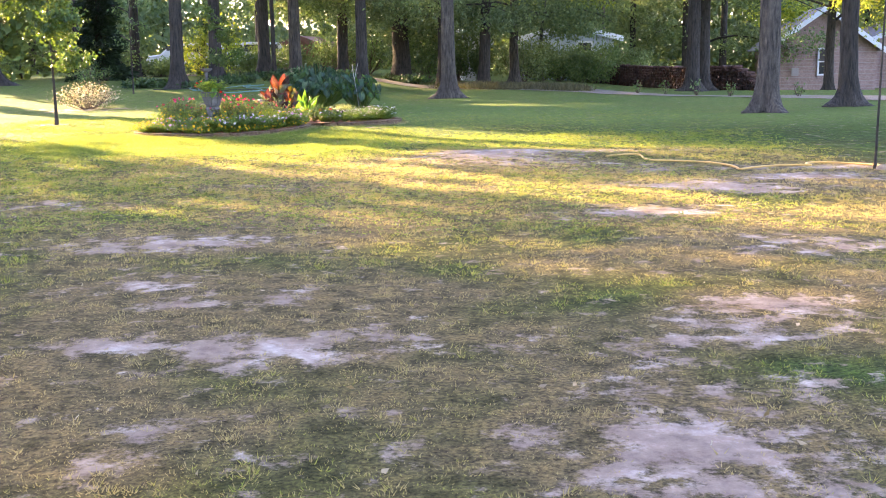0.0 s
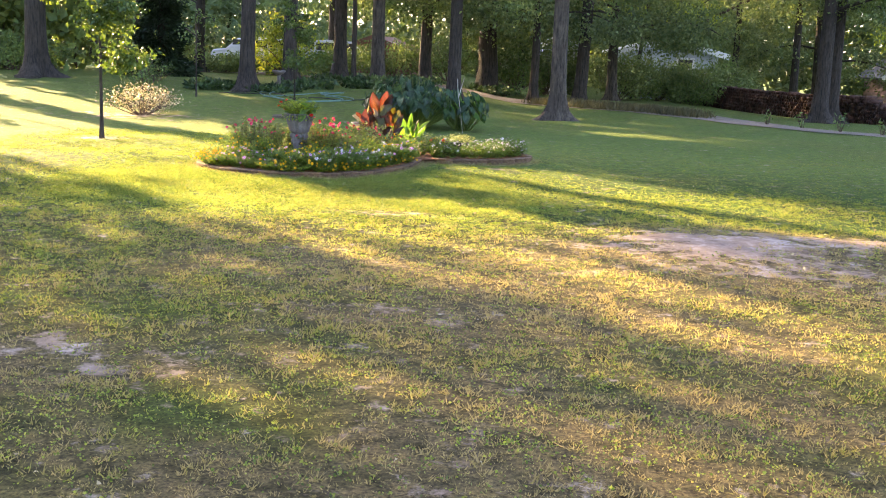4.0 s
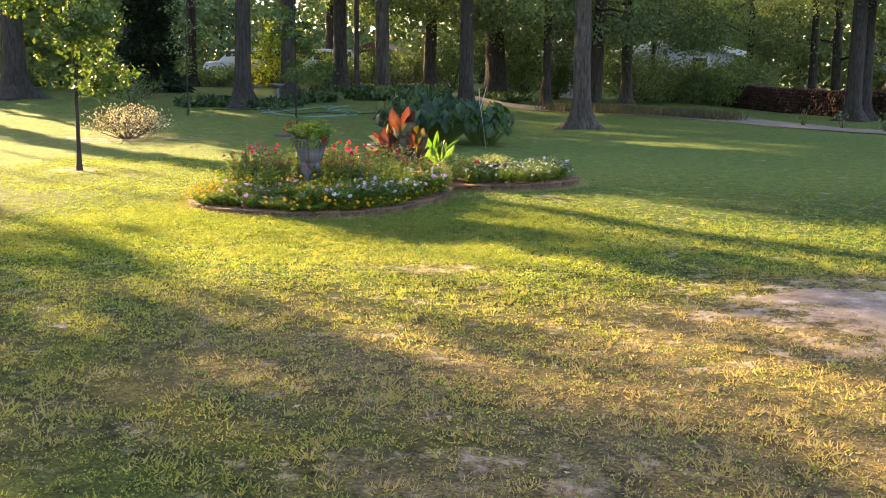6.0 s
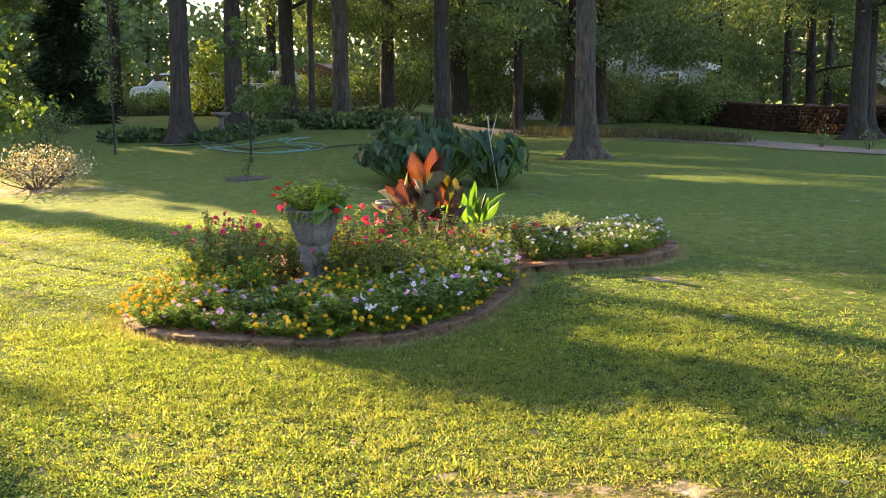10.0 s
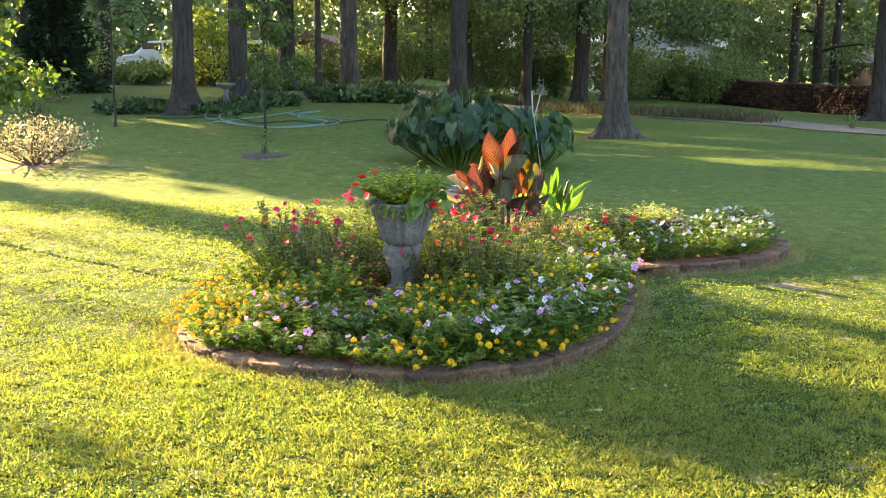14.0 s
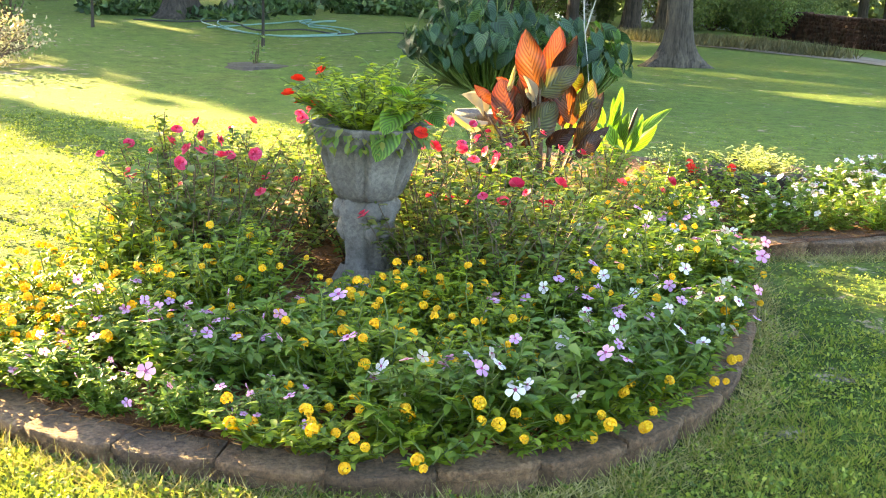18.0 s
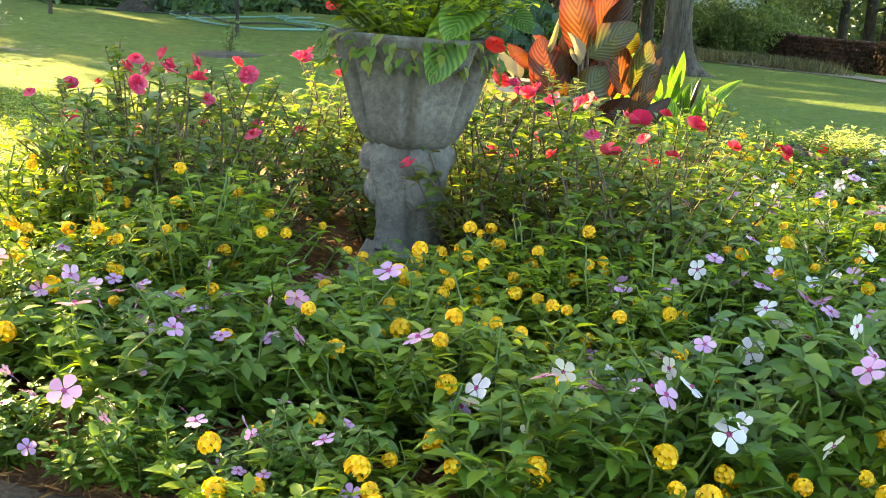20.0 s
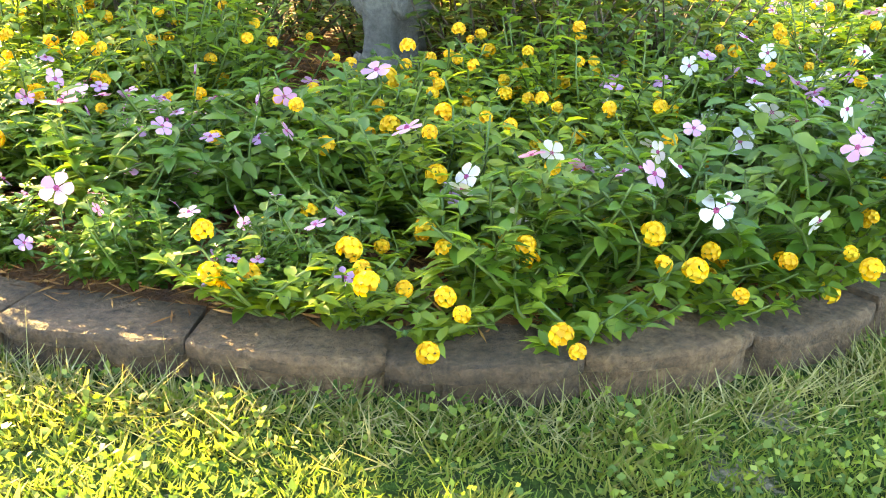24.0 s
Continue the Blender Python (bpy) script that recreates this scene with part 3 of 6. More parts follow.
def edging_block(w, depth, h, seed):
    """A scalloped edging block: front edge at y = 0, bowed outward to -y."""
    r = np.random.default_rng(seed)
    k = 9
    u = np.linspace(-1, 1, k)
    front = np.stack([u * w / 2, -0.024 * np.sqrt(np.clip(1 - np.abs(u) ** 3.2, 0, 1)) - r.uniform(0, 0.005, k)], 1)
    back = np.stack([u[::-1] * w * 0.47, np.full(k, depth)], 1)
    ring = np.concatenate([front, back])
    bm = bmesh.new()
    rows = []
    for z, inset in ((-0.05, 0.018), (h * 0.35, 0.015), (h - 0.030, 0.014), (h - 0.024, 0.002), (h - 0.007, 0.0), (h - 0.002, 0.003), (h, 0.009)):
        c = ring.mean(0)
        rough = 0.006 if 0 < z < h - 0.026 else 0.0012
        rows.append([bm.verts.new((p[0] * (1 - 0.06 * (z > h - 0.001)), p[1] + (inset + r.uniform(-rough, rough)) * (p[1] < 0.05), z + (r.uniform(-0.002, 0.002) if z > 0 else 0))) for p in ring])
    for a, b in zip(rows, rows[1:]):
        for i in range(len(ring)):
            bm.faces.new((a[i], a[(i + 1) % len(ring)], b[(i + 1) % len(ring)], b[i]))
    bm.faces.new(rows[-1])
    bmesh.ops.triangulate(bm, faces=[f for f in bm.faces if len(f.verts) > 4])
    return bm


edging = tagged(new("bed_edging"), "curved edging of weathered brown concrete blocks round the flower bed", "edging", kind="structure")
count = round(run[-1] / 0.268)
pitch = run[-1] / count
BLOCK_H = 0.098
shapes = []
for k in range(6):
    ob = part("edging_block", edging_block(pitch * 0.995, 0.105, BLOCK_H, k), "block", edging)
    shapes.append(ob.data)
    bpy.data.objects.remove(ob)
start = run[np.argmin(np.linalg.norm(bed_line - np.array([-4.42, 17.02]), axis=1))]
for k in range(count):
    s = start + (k + 0.5) * pitch
    a, b = bed_at(s - pitch / 2), bed_at(s + pitch / 2)
    c = bed_at(s)
    ang = math.degrees(math.atan2(b[1] - a[1], b[0] - a[0]))
    ob = place("edging_block", shapes[k % 6], edging)
    ob.matrix_world = pose(c[0], c[1], 0.008 + rng.uniform(-0.006, 0.006), rng.uniform(-1.2, 1.2), rng.uniform(-1, 1), ang + rng.uniform(-1.5, 1.5))

# mulch, a slightly heaped sheet inside the edging
bm = bmesh.new()
rings = []
bed_t = unit(np.roll(bed_line, -1, 0) - np.roll(bed_line, 1, 0))
bed_n = np.stack([-bed_t[:, 1], bed_t[:, 0]], 1)
for k, sc in enumerate((1.0, 0.97, 0.9, 0.75, 0.55, 0.3)):
    ring = []
    for p, nn in zip(bed_line[::6], bed_n[::6]):
        e = p + nn * 0.07
        q = bed_c + (e - bed_c) * sc
        ring.append(bm.verts.new((q[0], q[1], (0.092 if k == 0 else 0.112 - 0.02 * (1 - sc)) + rng.uniform(-0.006, 0.006))))
    rings.append(ring)
mid = bm.verts.new((bed_c[0], bed_c[1], 0.095))
n = len(rings[0])
for a, b in zip(rings, rings[1:]):
    for i in range(n):
        bm.faces.new((a[i], a[(i + 1) % n], b[(i + 1) % n], b[i]))
for i in range(n):
    bm.faces.new((rings[-1][i], rings[-1][(i + 1) % n], mid))
mulch = tagged(part("mulch", bm, "mulch", smooth=True), "reddish-brown pine straw mulch filling the flower bed", "mulch", kind="structure")

# loose straw on the mulch
N = 14000
px = np.concatenate([rng.uniform(-5.4, -1.1, N), rng.uniform(-5.2, -2.9, N)])
py = np.concatenate([rng.uniform(16.8, 22, N), rng.uniform(16.85, 18.8, N)])
keep = inside_bed(px, py, -0.10)
px, py = px[keep], py[keep]
way = np.stack([rng.normal(size=len(px)), rng.normal(size=len(px)), rng.normal(size=len(px)) * 0.25], 1)
v, f = leaf_quads(np.stack([px, py, np.full(len(px), 0.116)], 1), way, rng.uniform(0.015, 0.055, len(px)), rng.uniform(0.002, 0.004, len(px)), rng, 0.1)
tagged(link_mesh("pine_straw", v, f, "straw"), "loose brown pine needles and bark shreds on the mulch", "mulch", kind="stuff")

# straw and petals spilt onto the edging
s = start + rng.uniform(-2.5, 6.5, 900)
q = np.array([bed_at(a) for a in s])
tv = unit(np.array([bed_at(a + 0.05) - bed_at(a - 0.05) for a in s]))
q = q + np.stack([-tv[:, 1], tv[:, 0]], 1) * (0.115 - np.abs(rng.normal(size=(len(s), 1))) * 0.025)
v, f = leaf_quads(np.column_stack([q, np.full(len(q), 0.112)]), rng.normal(size=(len(q), 3)) * (1, 1, 0.12), rng.uniform(0.015, 0.06, len(q)), 0.004, rng, 0.1)
tagged(link_mesh("spilt_straw", v, f, "straw"), "pine straw spilt onto the edging blocks", "mulch", kind="stuff")

# ---- plants of the bed ----


def stem_mesh(paths, radius, sides=5):
    return joined([tube(p, np.linspace(radius, radius * 0.5, len(p)), sides) for p in paths])


def curved_path(base, tip, bend, r, k=5):
    t = np.linspace(0, 1, k)[:, None]
    off = np.append(r.normal(size=2) * bend, 0)
    return base + (tip - base) * t + off * (t * (1 - t)) * 4


def lantana_head(seed, rad=0.015):
    r = np.random.default_rng(seed)
    k = 27
    ph, ct = np.arange(k) * 2.39996 + r.uniform(0, 6), 1 - 1.45 * (np.arange(k) + 0.3) / k
    st = np.sqrt(1 - ct * ct)
    d = np.stack([st * np.cos(ph), st * np.sin(ph), ct], 1)
    pieces = []
    for c in d:
        a = unit(np.cross(c, [0.3, 0.2, 0.9]))
        b = np.cross(c, a)
        th = np.arange(5) * 2 * np.pi / 5 + r.uniform(0, 1)
        ring = c * rad * r.uniform(0.92, 1.1) + rad * 0.45 * (np.cos(th)[:, None] * a + np.sin(th)[:, None] * b) + c * rad * 0.12
        vv = np.concatenate([[c * rad * 0.8], ring])
        pieces.append((vv, np.array([[0, 1 + i, 1 + (i + 1) % 5] for i in range(5)])))
    return joined(pieces)


def five_petals(seed, rad=0.021):
    r = np.random.default_rng(seed)
    pieces = []
    for i in range(5):
        th = i * 2 * np.pi / 5 + r.normal() * 0.06
        a, b = np.array([np.cos(th), np.sin(th), 0]), np.array([-np.sin(th), np.cos(th), 0])
        up = np.array([0, 0, 1.0])
        lift = r.uniform(-0.15, 0.12)
        pts = [(0.05, 0), (0.5, 0.34), (0.85, 0.42), (1.05, 0.12), (1.05, -0.18), (0.82, -0.40), (0.5, -0.30)]
        vv = np.array([rad * (u * a + w * b + (lift * u * u + 0.04) * up) for u, w in pts])
        pieces.append((vv, np.array([[0, i + 1, i + 2] for i in range(5)])))
    return joined(pieces)


def rose_bloom(seed, rad=0.024):
    r = np.random.default_rng(seed)
    pieces = []
    for ring, (n, rr, h, tilt) in enumerate(((7, 1.0, 0.0, 0.35), (6, 0.74, 0.26, 0.75), (5, 0.46, 0.42, 1.1))):
        for i in range(n):
            th = i * 2 * np.pi / n + ring * 0.5 + r.normal() * 0.15
            a, b, up = np.array([np.cos(th), np.sin(th), 0]), np.array([-np.sin(th), np.cos(th), 0]), np.array([0, 0, 1.0])
            c, s = math.cos(tilt), math.sin(tilt)
            pts = [(0, 0, 0), (0.45, 0.42, 0.05), (0.9, 0.38, 0.0), (1.05, 0, -0.06), (0.9, -0.38, 0.0), (0.45, -0.42, 0.05)]
            vv = np.array([rad * (rr * (u * c * a + w * b) + up * (h + u * s * rr + q)) for u, w, q in pts])
            pieces.append((vv, np.array([[0, k, k + 1] for k in range(1, 5)])))
    return joined(pieces)


heads = [link_mesh("flower", *lantana_head(k), "yellow").data for k in range(3)]
petals = [link_mesh("flower", *five_petals(k), "lilac").data for k in range(3)]
petals_white = [link_mesh("flower", *five_petals(k + 9), "white").data for k in range(3)]
blooms = [link_mesh("flower", *rose_bloom(k), "pink").data for k in range(3)]
blooms_red = [link_mesh("flower", *rose_bloom(k + 5, 0.022), "red").data for k in range(2)]
small_red = [link_mesh("flower", *lantana_head(k + 20, 0.02), "red").data for k in range(2)]
eye_me = link_mesh("eye", *lantana_head(40, 0.0032), "eye").data
bud_me = link_mesh("bud", 0.006 * np.array([(1, 0, 0), (0, 1, 0), (-1, 0, 0), (0, -1, 0), (0, 0, 1.3), (0, 0, -1.0)]), [(0, 1, 4), (1, 2, 4), (2, 3, 4), (3, 0, 4), (1, 0, 5), (2, 1, 5), (3, 2, 5), (0, 3, 5)], "sapling").data
for ob in list(scene.objects):
    if ob.type == "MESH" and ob.name.split(".")[0] in ("flower", "eye", "bud"):
        bpy.data.objects.remove(ob)


def bedding_plant(name, label, category, group, seed, height, spread, stems, per, leaf, leafmat, stemmat, flowers, flower_n, size=1.0, eyes=False, buds=0, tip_only=False, top_first=False):
    """A plant of leafy stems with single flowers on it, standing at the origin."""
    r = np.random.default_rng(seed)
    ob = thing(name, (0, 0, 0), label, category, group)
    paths, at, way, up = [], [], [], []
    tips = []
    for k in range(stems):
        th, d = r.uniform(0, 2 * np.pi), spread * math.sqrt(r.uniform(0.0, 1))
        tip = np.array([d * np.cos(th), d * np.sin(th), height * r.uniform(0.55, 1.0) * (1 - 0.35 * (d / spread) ** 2)])
        path = curved_path(np.array([0.15 * tip[0], 0.15 * tip[1], 0.0]), tip, 0.03, r, 6)
        paths.append(path)
        tips.append(tip)
        for j in range(per):
            t = r.uniform(0.75, 1.0) if tip_only else r.uniform(0.04, 1.02) ** 0.8
            i = min(int(t * 5), 4)
            p = path[i] + (path[i + 1] - path[i]) * (t * 5 - i)
            a = r.uniform(0, 2 * np.pi)
            at.append(p)
            way.append((np.cos(a), np.sin(a), r.uniform(-0.15, 0.75)))
            up.append((0.2 * r.normal(), 0.2 * r.normal(), 1))
    v, f = stem_mesh(paths, 0.0028 + 0.002 * height)
    tagged(link_mesh("foliage_stem", v, f, stemmat, ob), kind="stuff")
    at, way, up = np.array(at), np.array(way), np.array(up)
    L = leaf * r.uniform(0.6, 1.15, len(at))
    v, f = fine_leaves(at, way, up, L, L * r.uniform(0.42, 0.6, len(at)), 0.22)
    tagged(link_mesh("foliage", v, f, leafmat, ob), kind="stuff")
    order = np.argsort([-q[2] for q in tips]) if top_first else r.permutation(stems)
    for k in range(flower_n):
        tip = tips[order[k % stems]]
        fl = place("flower", flowers[k % len(flowers)], ob)
        off = r.normal(size=3) * (0.02, 0.02, 0.008) * (1 + k // stems * 2)
        m = pose(*(tip + off + (0, 0, 0.012)), r.normal() * 28 - 12, r.normal() * 28, r.uniform(0, 360)) @ Matrix.Scale(size * r.uniform(0.75, 1.2), 4)
        fl.matrix_local = m
        if eyes:
            e = place("eye", eye_me, fl)
            e.matrix_local = pose(0, 0, 0.001)
    for k in range(buds):
        tip = tips[order[-1 - k % stems]]
        place("bud", bud_me, ob).matrix_local = pose(*(tip + r.normal(size=3) * 0.015 + (0, 0, 0.01)))
    return ob


lantanas = [bedding_plant("lantana", "low yellow-flowering lantana with bright green leaves in the bed", "flower", "lantanas", 100 + k, 0.23, 0.17, 30, 22, 0.036, "lantana", "stem", heads, 4 + k % 2, size=0.72, buds=5) for k in range(4)]
creeping = [bedding_plant("lantana", "creeping yellow lantana leaning out over the edging", "flower", "lantanas", 115 + k, 0.13, 0.16, 22, 18, 0.034, "lantana", "stem", heads, 7 + k, size=0.78, buds=3) for k in range(2)]
tall_lantanas = [bedding_plant("lantana", "tall leggy yellow lantana with bright green leaves", "flower", "lantanas", 110 + k, 0.40, 0.24, 26, 24, 0.043, "lantana", "stem", heads, 4 + k, size=0.68, buds=4) for k in range(3)]
vincas = [bedding_plant("vinca", "lilac-flowering vinca with glossy dark green leaves", "flower", "vincas", 120 + k, 0.24, 0.15, 26, 24, 0.040, "vinca", "stem", petals, 4 + k, size=0.95, eyes=True, top_first=k > 1) for k in range(3)]
white_vincas = [bedding_plant("vinca", "white-flowering vinca with glossy dark green leaves", "flower", "vincas", 130 + k, 0.28, 0.17, 24, 20, 0.042, "vinca", "stem", petals_white, 14, size=0.8, eyes=True) for k in range(3)]
mixed_vincas = [bedding_plant("vinca", "pale lilac and white vinca with glossy green leaves", "flower", "vincas", 136 + k, 0.24, 0.16, 24, 22, 0.040, "vinca", "stem", (petals_white[:1] + petals[:2], petals_white[1:] + petals[:1])[k], 6, size=0.85, eyes=True) for k in range(2)]
roses = [bedding_plant("rose_bush", "shrub rose with pink-red blooms and small dull green leaves", "rose bush", "rose bushes", 140 + k, 0.54, 0.32, 26, 36, 0.047, "rose", "woodstem", blooms if k < 2 else blooms + blooms_red, (2, 4, 3)[k], size=1.05, buds=5, top_first=k != 1) for k in range(3)]


def scatter(models, spots, zbase=0.105, lo=0.85, hi=1.15, tilt=4):
    r = np.random.default_rng(len(spots) * 7 + 3)
    used = set()
    for k, (x, y) in enumerate(spots):
        ob = models[k % len(models)]
        m = pose(x, y, zbase, r.normal() * tilt, r.normal() * tilt, r.uniform(0, 360)) @ Matrix.Scale(r.uniform(lo, hi), 4)
        if ob.name in used:
            copy_thing(ob, m)
        else:
            ob.matrix_basis = m
            used.add(ob.name)


def inset_point(s, d):
    a, b = bed_at(s - 0.05), bed_at(s + 0.05)
    t = (b - a) / np.linalg.norm(b - a)
    return bed_at(s) + np.array([-t[1], t[0]]) * d


# bands behind the edging: start is at the front joint, running towards the right
def band(lo, hi, gap, near, far):
    return [inset_point(start + q + rng.uniform(-0.04, 0.04), rng.uniform(near, far)) for q in np.arange(lo, hi, gap)]


scatter(creeping, band(0.10, 0.80, 0.16, 0.08, 0.12) + band(1.05, 1.4, 0.16, 0.09, 0.12) + band(-1.6, -0.7, 0.2, 0.3, 0.6) + band(-2.1, -0.6, 0.17, 0.07, 0.13) + band(-2.0, -1.0, 0.2, 0.2, 0.3) + band(1.6, 2.9, 0.4, 0.09, 0.13), lo=0.85, hi=1.05)
scatter([copy_thing(ob, Matrix()) for ob in lantanas[:2]], band(-1.3, -0.6, 0.22, 0.17, 0.25), lo=0.6, hi=0.75)
scatter(lantanas, band(-3.0, -1.25, 0.2, 0.2, 0.5) + band(-1.5, -0.75, 0.2, 0.45, 0.75) + band(0.25, 1.2, 0.19, 0.33, 0.50) + band(0.0, 1.9, 0.24, 0.58, 0.78) + band(0.2, 1.6, 0.24, 0.82, 0.95) + [(-4.95, 17.75), (-5.1, 18.0)])
scatter([copy_thing(ob, Matrix()) for ob in vincas[:2]], band(-0.75, 0.2, 0.13, 0.12, 0.18), lo=0.72, hi=0.85)
scatter(vincas, band(-1.0, 0.35, 0.17, 0.32, 0.46) + band(-0.35, 0.1, 0.2, 0.55, 0.62))
scatter(mixed_vincas, band(0.45, 1.5, 0.18, 0.14, 0.20) + band(1.5, 3.1, 0.15, 0.12, 0.17) + band(1.2, 3.0, 0.18, 0.32, 0.46) + band(2.0, 3.0, 0.3, 0.55, 0.65))
scatter(white_vincas, band(3.2, 6.4, 0.17, 0.19, 0.25) + band(4.35, 5.9, 0.2, 0.55, 0.7))
scatter(tall_lantanas, [(-4.52, 18.0), (-3.9, 17.95), (-3.72, 17.72), (-4.6, 18.2), (-3.6, 17.95), (-4.78, 17.95), (-5.0, 18.2), (-4.62, 17.85), (-4.86, 17.68), (-3.45, 18.2), (-3.15, 18.7), (-3.0, 19.2), (-3.3, 19.5), (-2.95, 19.8), (-3.7, 18.9), (-2.7, 20.2), (-3.4, 19.0), (-3.4, 17.85), (-5.15, 18.45), (-3.2, 18.3), (-3.0, 18.5), (-3.55, 19.9), (-3.1, 20.4), (-2.9, 19.5), (-3.25, 18.95), (-2.45, 20.0)])
scatter(roses, [(-4.95, 18.75), (-4.62, 18.62), (-4.85, 19.1), (-4.5, 19.2), (-3.82, 18.38), (-3.62, 18.6), (-4.1, 19.1), (-3.9, 19.6), (-4.4, 19.7), (-3.75, 20.0), (-5.1, 19.2), (-4.2, 19.4), (-3.52, 18.35), (-3.3, 19.3), (-3.92, 18.75), (-4.85, 19.6), (-3.6, 20.2), (-4.9, 18.45), (-4.02, 18.66), (-4.3, 18.88), (-3.7, 19.2), (-3.76, 18.12), (-3.98, 18.3), (-4.72, 18.4)], lo=0.9, hi=1.1)

# ---- concrete urn ----
URN = (-4.195, 18.36)


def lathe(profile, sides, shape=None):
    bm = bmesh.new()
    rows = []
    for r0, z in profile:
        ring = []
        for i in range(sides):
            th = 2 * math.pi * i / sides
            r1 = r0 * (shape(th, z) if shape else 1)
            ring.append(bm.verts.new((r1 * math.cos(th), r1 * math.sin(th), z)))
        rows.append(ring)
    for a, b in zip(rows, rows[1:]):
        for i in range(sides):
            bm.faces.new((a[i], a[(i + 1) % sides], b[(i + 1) % sides], b[i]))
    return bm


urn = thing("garden_urn", (*URN, 0.105), "weathered grey concrete urn on a carved pedestal, planted with flowers", "urn")


def fluted(th, z):
    """Bowl: seven broad petals with a deep groove and a raised rib between each pair."""
    d = (th * 7 / (2 * math.pi) + 0.25) % 1.0 - 0.5
    fade = min(1.0, (z - 0.36) / 0.06) * (1.0 if z < 0.60 else 0.6)
    return 1 + fade * (0.05 * math.cos(2 * math.pi * d) - 0.17 * math.exp(-(d / 0.08) ** 2) + 0.06 * math.exp(-((abs(d) - 0.18) / 0.05) ** 2))


def gnarled(th, z):
    """Pedestal: three stout twisted limbs grown together, rough like bark."""
    return 1 + 0.13 * math.cos(3 * th + 2.2 * z) + 0.045 * math.cos(7 * th - 9 * z) + 0.025 * math.cos(13 * th + 40 * z)


foot = [(0.0, 0), (0.148, 0), (0.155, 0.012), (0.150, 0.028), (0.128, 0.045), (0.112, 0.075), (0.096, 0.105), (0.080, 0.135)]
part("foot", lathe(foot, 56, lambda th, z: 1 + 0.07 * math.cos(4 * th) + 0.03 * math.cos(11 * th + 20 * z)), "concrete", urn, smooth=True)
zs = np.linspace(0.125, 0.40, 16)
stem = [(float(np.interp(z, [0.12, 0.18, 0.25, 0.30, 0.345, 0.40], [0.080, 0.070, 0.080, 0.094, 0.100, 0.085])), float(z)) for z in zs]
part("pedestal", lathe(stem, 64, gnarled), "concrete", urn, smooth=True)
for k in range(4):
    a = math.radians(200 + 90 * k)
    for d, z, rad, tall in ((0.086, 0.345, 0.042, 0.95), (0.078, 0.275, 0.032, 1.5)):
        bm = bmesh.new()
        bmesh.ops.create_uvsphere(bm, u_segments=16, v_segments=11, radius=rad, matrix=Matrix.Translation((d * math.cos(a), d * math.sin(a), z)) @ Matrix.Diagonal((0.9, 0.9, tall, 1)))
        for v in bm.verts:
            v.co += Vector((1, 1, 1)) * 0.005 * noise.noise(v.co * 40)
        part("carved_knob", bm, "concrete", urn, smooth=True)
bowl = [(0.07, 0.372), (0.100, 0.380), (0.118, 0.40), (0.134, 0.44), (0.150, 0.49), (0.165, 0.54), (0.180, 0.585), (0.192, 0.61), (0.204, 0.628), (0.207, 0.640), (0.195, 0.643), (0.18, 0.62), (0.0, 0.60)]
part("bowl", lathe(bowl, 140, fluted), "concrete", urn, smooth=True)
filler = bedding_plant("trailing_plant", "feathery green trailing plant with red blooms filling the urn", "flower", "", 160, 0.27, 0.26, 70, 26, 0.036, "lantana", "stem", small_red, 0, tip_only=False)
filler.matrix_world = pose(URN[0] - 0.01, URN[1], 0.705) @ Matrix.Diagonal((1.22, 1.18, 1.08, 1))
n = 190
th = rng.uniform(0, 2 * np.pi, n)
at = np.column_stack([np.cos(th), np.sin(th), np.zeros(n)]) * rng.uniform(0.15, 0.18, (n, 1)) + np.column_stack([np.zeros((n, 2)), rng.uniform(-0.03, 0.05, n)])
v, f = fine_leaves(at, np.column_stack([np.cos(th), np.sin(th), rng.uniform(-1.6, 0.1, n)]) + rng.normal(size=(n, 3)) * 0.35, np.tile((0.0, 0.0, 1.0), (n, 1)), rng.uniform(0.022, 0.042, n), 0.018, 0.3)
tagged(link_mesh("hanging_foliage", v, f, "rose", filler), kind="stuff")
for k, (dx, dy, dz) in enumerate(((-0.19, -0.05, 0.17), (-0.22, -0.02, 0.12), (-0.17, -0.1, 0.11), (-0.12, -0.06, 0.2), (-0.15, 0.0, 0.09), (0.16, -0.1, 0.03))):
    fl = place("flower", blooms_red[k % 2], filler, "small red bloom")
    fl.matrix_local = pose(dx, dy, dz, -30, 10 * k, 50 * k)


